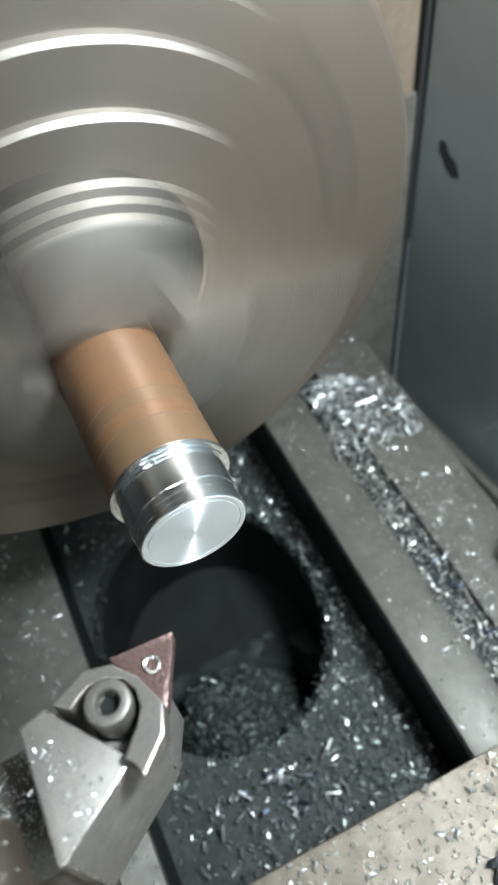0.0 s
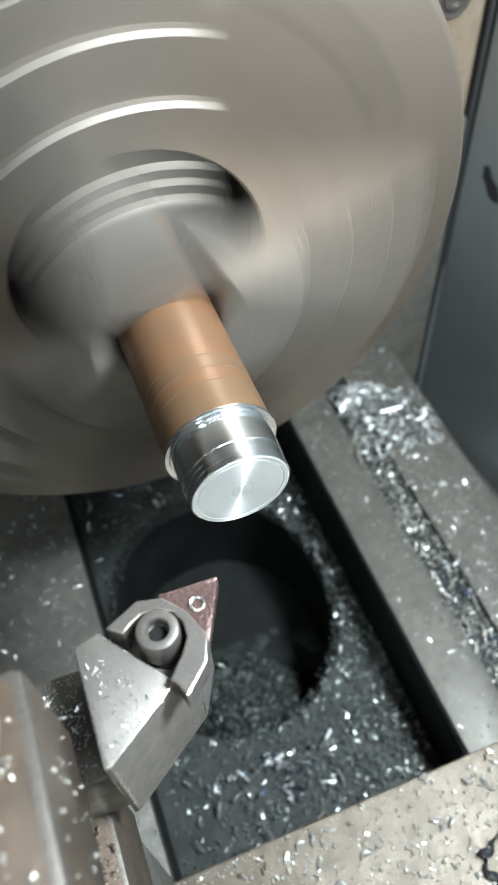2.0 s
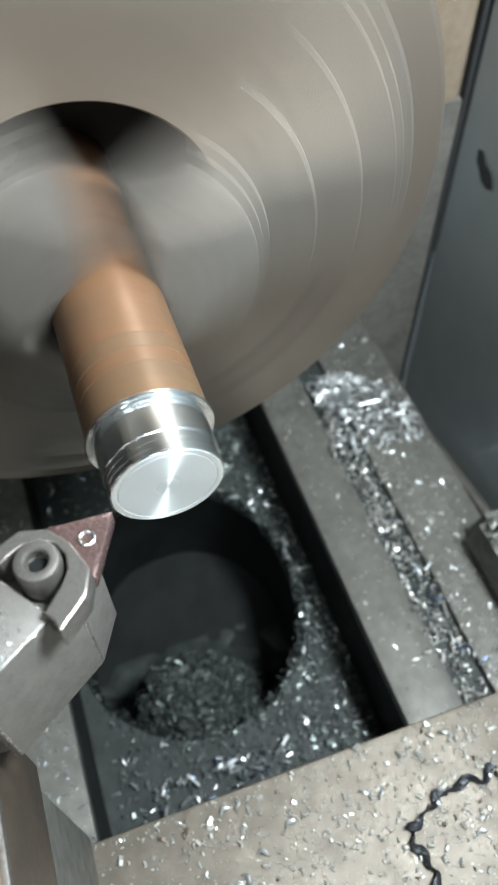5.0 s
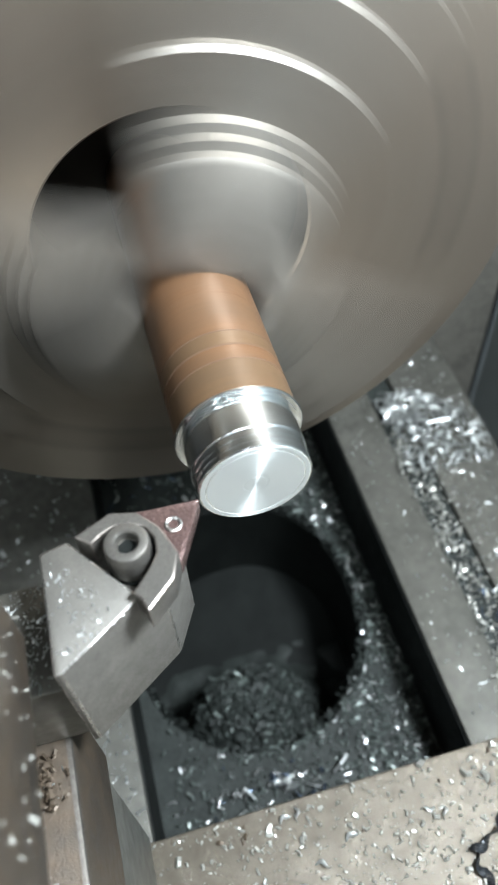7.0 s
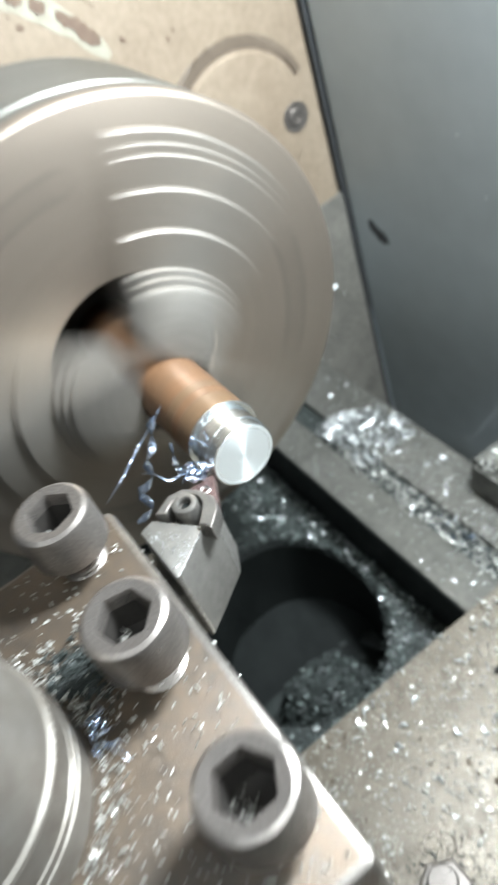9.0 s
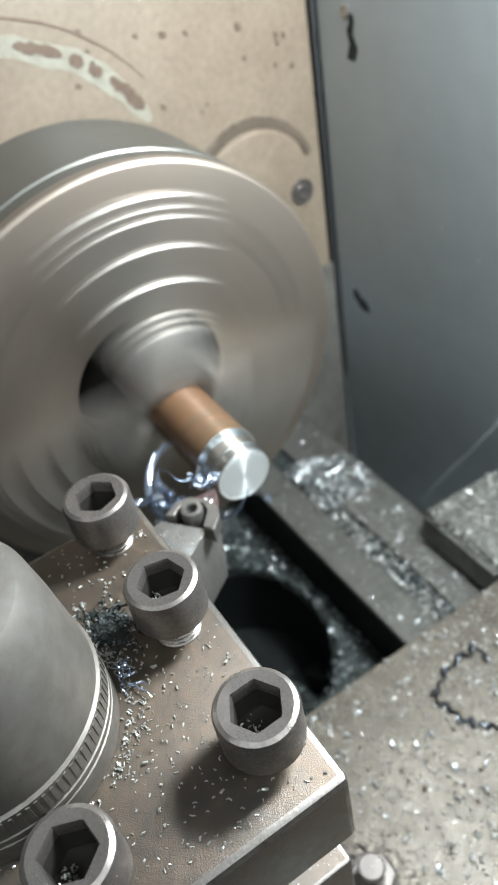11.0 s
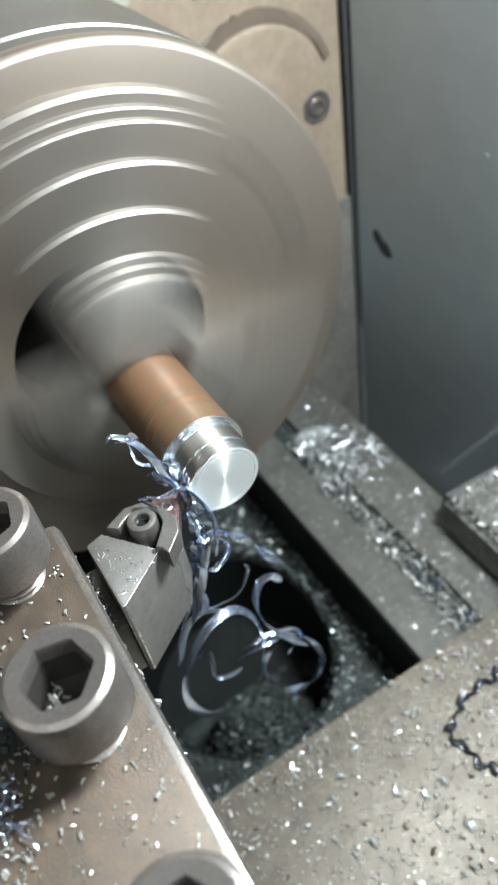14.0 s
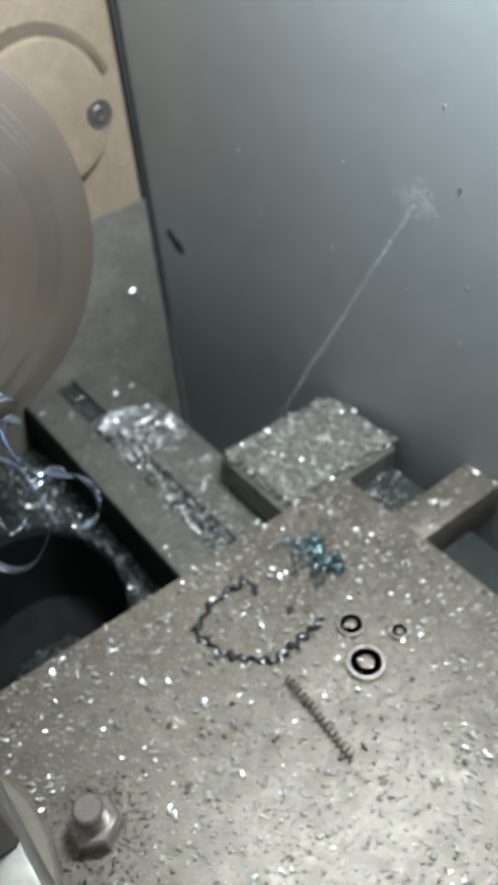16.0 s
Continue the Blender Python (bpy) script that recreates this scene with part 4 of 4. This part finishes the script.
    flakes("gutter_chips", gut, 1.5, DULLCHIP, (0, 117, RAIL_Z), "bright chips filling the groove of the rear way", "metal chips", 5, 1.8)
    way = [(RND.uniform(-220, 120), RND.uniform(84, 163), RAIL_Z + 0.1) for _ in range(500)] + [(RND.uniform(-120, 60), 128 + abs(RND.gauss(0, 12)), RAIL_Z + 0.1) for _ in range(260)]
    flakes("way_chips", way, 0.9, CHIP, (0, 120, RAIL_Z), "thin scatter of fine chips on the rear way", "metal chips", 6)

    def in_hole(x, y, g=1.0):
        return (abs((x + 88) / (72 * g)) ** 2.2 + abs((y - 8) / (61 * g)) ** 2.2) < 1
    web = []
    for _ in range(9000):
        x, y = RND.uniform(-230, 110), -54 + 134 * RND.random() ** 0.75
        keep = 1.0 if y > 35 else 0.55 if x > -20 else 0.25
        if not in_hole(x, y) and RND.random() < keep * 0.75 and (x < 112):
            web.append((x, y, FLOOR_Z + 2.0 * RND.random()))
    flakes("wet_web_chips", [p for k, p in enumerate(web) if k % 5], 1.7, WETCHIP, (0, 0, FLOOR_Z), "dull wet chips covering the web between the ways", "metal chips", 17, 1.8)
    web = [p for k, p in enumerate(web) if k % 5 == 0]
    flakes("web_chips", web, 1.6, CHIP, (0, 0, FLOOR_Z), "wet chips covering the web between the ways", "metal chips", 7, 1.8)
    long = [(max(2, RND.gauss(14, 18)), RND.gauss(0, 22), FLOOR_Z + 1 + 5 * RND.random()) for _ in range(120)]
    flakes("web_curls", [p for p in long if p[1] < 50 and not in_hole(p[0], p[1])], 1.7, CHIP, (10, -5, FLOOR_Z), "longer curls lying on the web", "metal chips", 9, 3.2, 0.14)
    blue = [(-190 + RND.gauss(0, 14), -25 + RND.gauss(0, 16), FLOOR_Z + 1) for _ in range(16)] + [(8 + RND.gauss(0, 10), -2 + RND.gauss(0, 16), FLOOR_Z + 2 + 3 * RND.random()) for _ in range(24)] + [(RND.uniform(-60, 40), 117 + RND.gauss(0, 3), RAIL_Z) for _ in range(14)]
    flakes("blued_chips", [p for p in blue if not in_hole(p[0], p[1])], 2.0, BLUED, (0, 0, FLOOR_Z), "heat-blued chips among the others on the bed", "metal chips", 19, 2.2, 0.2)
    ledge = [(-235.2 - 0.8 * RND.random(), 160 + 42 * f + RND.gauss(0, 6), -232 + 86 * f + RND.gauss(0, 7)) for f in (RND.random() ** 1.4 for _ in range(46))]
    flakes("headstock_chips", ledge, 1.9, CHIP, (-235, 170, -200), "bright chips stuck to the grimy foot of the headstock", "metal chips", 20, 1.2, 0.4)
    dust = [(RND.uniform(-225, -60), RND.uniform(-120, -58), RAIL_Z + 0.1) for _ in range(160)] + [(RND.uniform(-60, 28), RND.uniform(-90, -57), RAIL_Z + 0.1) for _ in range(160)]
    flakes("front_way_chips", dust, 1.3, CHIP, (-50, -80, RAIL_Z), "scatter of chips on the front way", "metal chips", 21)
    def heap(x, y):
        """Height of the oily swarf that spills over the near edge of the opening: a tongue and a bank."""
        tongue = 79 * math.exp(-((y + 1) / 38) ** 4) / (1 + math.exp(-(x + 62 + 8 * math.cos(y * 0.05)) / 5.5))
        bank = 80 / (1 + math.exp(-(x + 20 + 0.25 * y) / 5.0))
        return min(-250.6, -330 + max(tongue, bank)) + 2.6 * noise.noise(Vector((x * 0.09, y * 0.09, 0)))
    nx, ny = 44, 40
    bm = bmesh.new()
    grid = [[bm.verts.new((-96 + 94 * a / nx, -52 + 118 * b / ny, heap(-96 + 94 * a / nx, -52 + 118 * b / ny))) for b in range(ny + 1)] for a in range(nx + 1)]
    for a in range(nx):
        for b in range(ny):
            bm.faces.new((grid[a][b], grid[a + 1][b], grid[a + 1][b + 1], grid[a][b + 1]))
    single("swarf_mound", bm, DIRT_SHADE, (-50, -14, -330), "dark heap of oily chips in the sump", "swarf mound")
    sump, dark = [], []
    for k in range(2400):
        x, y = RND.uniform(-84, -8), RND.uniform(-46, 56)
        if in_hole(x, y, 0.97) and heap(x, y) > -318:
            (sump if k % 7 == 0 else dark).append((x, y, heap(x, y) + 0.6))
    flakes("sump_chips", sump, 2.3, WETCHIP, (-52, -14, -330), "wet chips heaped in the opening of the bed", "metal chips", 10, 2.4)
    flakes("sump_dirt", dark, 2.4, DIRT_SHADE, (-52, -14, -330), "dark oily chips heaped in the opening of the bed", "metal chips", 15, 1.6, 0.6)
    rim = []
    for _ in range(420):          # chips that lie along the edge of the opening
        a = RND.uniform(0, 6.28)
        rim.append((-88 + 73.5 * math.cos(a) + RND.gauss(0, 1.5), 8 + 62.5 * math.sin(a) + RND.gauss(0, 1.5), FLOOR_Z + 0.8 * RND.random()))
    flakes("rim_chips", rim, 1.5, DIRT_SHADE, (-88, 8, FLOOR_Z), "dark oily chips along the edge of the cast opening", "metal chips", 22, 1.6, 0.5)
    # ring of small dark flakes round the nut
    nut_spots = [(115 + q * math.cos(a), -30 + q * math.sin(a), TOP_Z + 0.1) for a, q in ((RND.uniform(0, 6.28), RND.uniform(11, 24)) for _ in range(420))]
    CARRIAGE.append(flakes("nut_flakes", nut_spots, 0.8, DIRT_SHADE, (115, -30, TOP_Z), "dark flakes round the clamping nut", "dirt", 16, 1.5, 0.4))
    wing = [(RND.uniform(-46, 20), RND.uniform(150, 241), -175.8) for _ in range(900)] + [(RND.uniform(63, 87), RND.uniform(186, 256), -175.8) for _ in range(60)] + [(RND.uniform(22, 61), RND.uniform(184, 234), -195.8) for _ in range(120)]
    CARRIAGE.append(flakes("wing_chips", wing, 1.6, DULLCHIP, (0, 200, -176), "bright chips thick on the saddle wing", "metal chips", 11, 1.1, 0.5))
    post = [(RND.uniform(25, 143), RND.uniform(-170, -56), 36.1) for _ in range(1000)] + [(RND.gauss(72, 10), RND.gauss(-86, 5), 36.2) for _ in range(90)]
    post += [(80 + q * math.cos(a), -125 + q * math.sin(a), 36.2) for a, q in ((RND.uniform(0.6, 2.6), 36 + abs(RND.gauss(0, 3.5))) for _ in range(330))]
    post += [(RND.uniform(23, 145), -52.2, RND.uniform(2, 33)) for _ in range(70)]
    for x, y, top in ((33, -67, 59), (79, -66, 61), (127.5, -65, 58.5), (131.5, -118, 59)):          # chips in the screws' sockets
        post += [(x + RND.gauss(0, 2.2), y - 2.5 + RND.gauss(0, 1.6), top - 12.4 + 2.5 * RND.random()) for _ in range(26)]
    CARRIAGE.append(flakes("post_chips", post, 0.7, DULLCHIP, (80, -115, 36), "fine chips on the tool post plate", "metal chips", 12, 1.2, 0.5))
    ledge = [(RND.uniform(36, 139), RND.uniform(-78, -54), -34.2) for _ in range(160)] + [(RND.uniform(7, 30), RND.uniform(-58, -50), -7.9) for _ in range(190)]
    ledge += [(x, y, 3.8) for x, y in ((RND.uniform(8, 30), RND.uniform(-47, -33)) for _ in range(70)) if y + 47 < 0.75 * (x - 5) and y < -28 - (x - 21) * 1.45]
    ledge += [(12 + 16 * u + 2 * v, -46.5 + 14 * u * (1 - u) + RND.random() * 6, 3.8) for u, v in ((RND.random(), RND.random()) for _ in range(45))]
    CARRIAGE.append(flakes("holder_chips", ledge, 0.42, CHIP, (20, -50, -34), "fine chips stuck to the tool holder", "metal chips", 13))
    clump = [(40 + RND.gauss(0, 3.0), -61 + RND.gauss(0, 2.2), -34.0 + abs(RND.gauss(0, 1.4))) for _ in range(120)]
    CARRIAGE.append(flakes("chip_clump", clump, 0.9, RUSTCHIP, (40, -61, -34.0), "clump of oily golden brown chips on the tool post ledge", "metal chips", 24, 1.6, 0.5))
    # black flakes that draw the screw's shadow as well as an oily patch
    shadow_spots = [(66 + RND.gauss(0, 5), -84 + RND.gauss(0, 4), 36.1) for _ in range(420)]
    CARRIAGE.append(flakes("oily_shadow", shadow_spots, 1.1, DIRT_SHADE, (66, -84, 36), "black oily flakes and painted screw shadow beside the nut", "dirt", 25, 1.4, 0.5))
    strands = [wander((84 + RND.gauss(0, 4), -87 + RND.gauss(0, 2), 37.2), (88 + RND.gauss(0, 5), -85 + RND.gauss(0, 3), 37.6), RND.uniform(0.6, 1.5), RND.uniform(1.2, 2.6), 20, 200 + k, 0.35) for k in range(9)]
    s = thing("swarf_tuft", (84, -87, 36), "small tuft of pale swarf lying against the nut", "metal swarf")
    for p in strands:
        bm = bmesh.new()
        tube(bm, p, 0.38, 0.2, 6, 0.15)
        part("ribbon", bm, SWARF, s)
    CARRIAGE.append(s)
    # single chips that can be told apart
    def loose(name, at, length, width, mat, group, label):
        bm = bmesh.new()
        n = 8
        path = [Vector((at[0] + length * (i / n - 0.5), at[1] + 0.8 * math.sin(i * 0.9), at[2] + width * 0.6 + 1.6 * math.sin(math.pi * i / n))) for i in range(n + 1)]
        tube(bm, path, width, width * 0.35, 6, 0.2)
        return single(name, bm, mat, at, label, "metal chip", group)
    first = loose("loose_chip", (70, 20, TOP_Z), 6.0, 0.9, CHIP, "loose chips on the cross slide", "single curled aluminium chip on the cross slide")
    CARRIAGE.append(first)
    for k in range(70):
        x, y = RND.uniform(34, 200), RND.uniform(-20, 180)
        if free(x, y):
            ob = copy_thing(first, pose(x * U, y * U, TOP_Z * U + AXIS, 0, 0, RND.uniform(0, 360)))
            ob.scale = [RND.uniform(0.4, 1.0)] * 3
            CARRIAGE.append(ob)
    needle = loose("needle_chip", (-146, 132, RAIL_Z + 3), 13.0, 0.75, CHIP, "needle chips on the rear way", "long bright needle chip in the heap on the way")
    for k in range(130):
        x = -172 + 54 * RND.random()
        y = 114 + 46 * RND.random() * min(1, 0.45 + (x + 172) / 55)
        ob = copy_thing(needle, pose(x * U, y * U, (RAIL_Z + 1 + 6 * RND.random() * max(0.1, 1 - abs(x + 148) / 30)) * U + AXIS, RND.uniform(-12, 12), RND.uniform(-22, 22), RND.uniform(0, 360)))
        ob.scale = [RND.uniform(0.5, 1.0)] * 3



room()
lathe_stand()
splash_guard()
headstock()
bed()
CHUCK_OB = chuck()
WORK_OB = workpiece()
tool_holder()
tool_post()
compound_slide()
cross_slide()
saddle()
litter()
NEST = nest()
CURL = tip_curl()
COIL = flying_coil("swarf_coil")
WRAP = bar_wrap()
STREAM = streamer()
BUD = first_chip()

# tool tip, in drawing units, second by second
TOOL = [(0.0, 18.6, -12.8), (0.5, 18.6, -12.8), (1.0, 18.9, -12.8), (1.5, 18.9, -12.4), (2.0, 19.1, -12.6), (2.5, 19.1, -12.4), (3.0, 19.1, -12.2), (3.2, 19.1, -12.4), (5.3, 0.6, -12.4), (5.5, 0.6, -12.0), (6.0, 0.7, -11.8),
        (6.5, 0.2, -12.3), (7.0, -0.1, -12.4), (7.5, -1.0, -12.4), (8.0, -1.6, -12.5), (8.5, -2.0, -12.7), (9.0, -2.3, -12.5), (9.2, -2.5, -12.5), (11.3, -3.2, -12.9), (11.5, -3.5, -13.1), (12.0, -4.4, -13.1), (12.5, -5.3, -13.4), (13.0, -5.6, -13.4),
        (13.5, -6.1, -13.3), (14.0, -7.2, -13.3), (14.5, -8.6, -12.8), (15.0, -8.9, -12.6), (15.5, -8.9, -12.6), (16.0, -8.9, -12.6)]

# jaw angle at the half seconds; between them the spindle turns steadily, about 85 degrees a frame
JAWS = [(0.0, 5), (0.5, 20), (1.0, 60), (1.5, 65), (2.0, 100), (2.5, 120), (3.0, 140), (5.5, 20), (6.0, 60), (6.5, 90), (7.0, 18), (7.5, 35), (8.0, 70), (8.5, 100), (9.0, 35), (9.2, 10), (11.3, 35), (11.5, 5),
        (12.0, 52), (12.5, 110), (13.0, 15), (13.5, 70), (14.0, 0), (14.5, 35), (15.0, 65), (15.5, 80), (16.0, 30)]


def spin_rows(base):
    total, rows = JAWS[0][1] + 8, []
    for (t0, a0), (t1, a1) in zip(JAWS, JAWS[1:]):
        f0, f1 = frame(t0), frame(t1)
        turn = 85.0 * (f1 - f0)
        turn += ((a1 - a0 - turn + 60) % 120) - 60
        for f in range(f0, f1):
            rows.append(((f - 1) / FPS, pose(base[0] * U, base[1] * U, base[2] * U + AXIS, -(total + turn * (f - f0) / (f1 - f0)))))
        total += turn
    rows.append((16.0, pose(base[0] * U, base[1] * U, base[2] * U + AXIS, -total)))
    return rows


def motions():
    walk(CHUCK_OB, spin_rows((-88, 0, 0)))
    walk(WORK_OB, spin_rows((0, 0, 0)))
    for ob in CARRIAGE:
        at = ob.location.copy()
        cross = 0.0 if ob.name.startswith(("saddle", "wing")) else U
        turn = ob.matrix_basis.to_quaternion().to_matrix().to_4x4()
        walk(ob, [(t, Matrix.Translation((at.x + x * U, at.y + (y + 12.6) * cross, at.z)) @ turn) for t, x, y in TOOL])
    park = (40, 0, -315)            # in the sump, under the web

    def ride(ob, rows):
        walk(ob, [(t, pose(x * U, y * U, z * U + AXIS, rx, ry, rz)) for t, x, y, z, rx, ry, rz in rows])
    tip = {t: (x, y) for t, x, y in TOOL}

    def at_tip(t, z=0.0, rx=0.0, rz=0.0, dx=0.0, dy=0.0):
        return (t, tip[t][0] + 5.3 + dx, tip[t][1] - 0.6 + dy, z, rx, 0, rz)
    ride(NEST, [(0.0, *park, 0, 0, 0), (11.55, *park, 0, 0, 0), (11.7, -85, 0, -300, 0, 0, 20), (11.85, -30, -8, -80, 10, 0, 20),
                at_tip(12.0, 2, 8, 6, 0, 2), at_tip(12.5), at_tip(13.0, 0, 1, 1), at_tip(13.5, 0, 0, -1), at_tip(14.0, 0, 1, 1), at_tip(14.5, 0, -1, 2), at_tip(15.0, 2, 3, -4), at_tip(15.5, 6, 10, 18), at_tip(16.0, 10, 14, 24)])
    ride(CURL, [(0.0, *park, 0, 0, 0), (6.9, *park, 0, 0, 0), (7.1, -88, 0, -300, 0, 0, 0), (7.3, -40, -16, -60, 0, 0, 0)] + [(t, x + 1, -13.0, 0, 12 * math.sin(t * 5), 0, 20 * math.sin(t * 3)) for t, x, y in TOOL if t >= 7.5])
    rest = (60, 0, -292, 0, 0, 0)          # thrown down through the opening, under the web
    ride(COIL, [(0.0, *rest), (8.0, *rest), (8.15, -70, 0, -290, 0, 0, 0), (8.3, -30, 14, -130, 20, 0, 20), (8.4, -4, 20, -66, 10, 0, 34), (8.5, 2, 24, -54, -8, 0, 45), (8.6, 2, 28, -96, -30, 0, 80),
                (8.75, -60, 10, -285, -40, 0, 110), (8.9, *rest), (11.2, *rest), (11.35, -70, 10, -285, -40, 0, 60), (11.45, -10, 8, -70, -20, 0, 100), (11.5, -2, 6, -42, -20, 0, 120), (11.6, -4, 14, -50, -10, 0, 150), (11.7, -8, 36, -30, 0, 0, 180),
                (11.85, -20, 30, -130, 20, 0, 200), (11.95, -80, 0, -290, 20, 0, 220), (12.1, 60, 0, -292, 20, 0, 220), (16.0, 60, 0, -292, 20, 0, 220)])
    ride(BUD, [(0.0, *park, 0, 0, 0), (5.9, *park, 0, 0, 0), (6.1, -90, 0, -300, 0, 0, 0), (6.3, -6, -16, -20, 0, 0, -20), (6.4, 1.2, -11.6, 1.2, 0, 0, -20), (6.6, 1.2, -11.6, 1.2, 10, 0, -20), (6.7, -4, -16, -24, 30, 0, 0),
               (6.9, -90, 0, -300, 30, 0, 0), (7.2, 40, 0, -315, 30, 0, 0), (16.0, 40, 0, -315, 30, 0, 0)])
    ride(STREAM, [(0.0, *park, 0, 0, 0), (7.0, *park, 0, 0, 0), (7.2, -90, 0, -300, 0, 0, 0), (7.35, -40, -26, -60, 0, 0, 0), (7.45, -20, -19, 0, 0, 0, 0), (7.55, -20, -19, 0, 10, 0, 20), (7.7, -50, -30, -110, 30, 0, 40),
                  (7.9, -95, 0, -300, 30, 0, 40), (8.3, 40, 0, -315, 30, 0, 40), (8.5, 40, 0, -315, 0, 0, 0), (8.65, -90, 0, -290, 0, 0, 0), (8.8, -30, -24, -30, -10, 0, 0), (8.9, -20, -26, 2, -22, 0, 0), (9.1, -20, -27, 2, -26, 0, 10), (9.3, -30, -28, -60, -30, 0, 30),
                  (9.6, -95, 0, -300, -30, 0, 40), (10.0, 40, 0, -315, -30, 0, 40), (16.0, 40, 0, -315, -30, 0, 40)])
    ride(WRAP, [(0.0, *park, 0, 0, 0), (9.4, *park, 0, 0, 0), (10.0, -80, 0, -300, 0, 0, 0), (10.6, -20, -40, -90, 0, 0, 0), (11.1, -20, -4, -4, 20, 0, 0), (11.3, -20, 0, 0, 0, 0, 0), (11.4, -20, 0, 0, -12, 0, 0), (11.5, -20, 0, 0, -20, 0, 0),
                (11.6, -12, -18, 6, -40, 0, 0), (11.8, -8, -28, 0, -50, 0, 10), (12.0, -6, -32, 2, -44, 0, 20), (12.2, -4, -38, 6, -38, 0, 30), (12.3, -10, -46, -20, -30, 0, 40), (12.4, -50, -20, -150, -30, 0, 60), (12.55, -90, 0, -300, -30, 0, 60), (12.8, 40, 0, -315, -30, 0, 60), (16.0, 40, 0, -315, -30, 0, 60)])


motions()
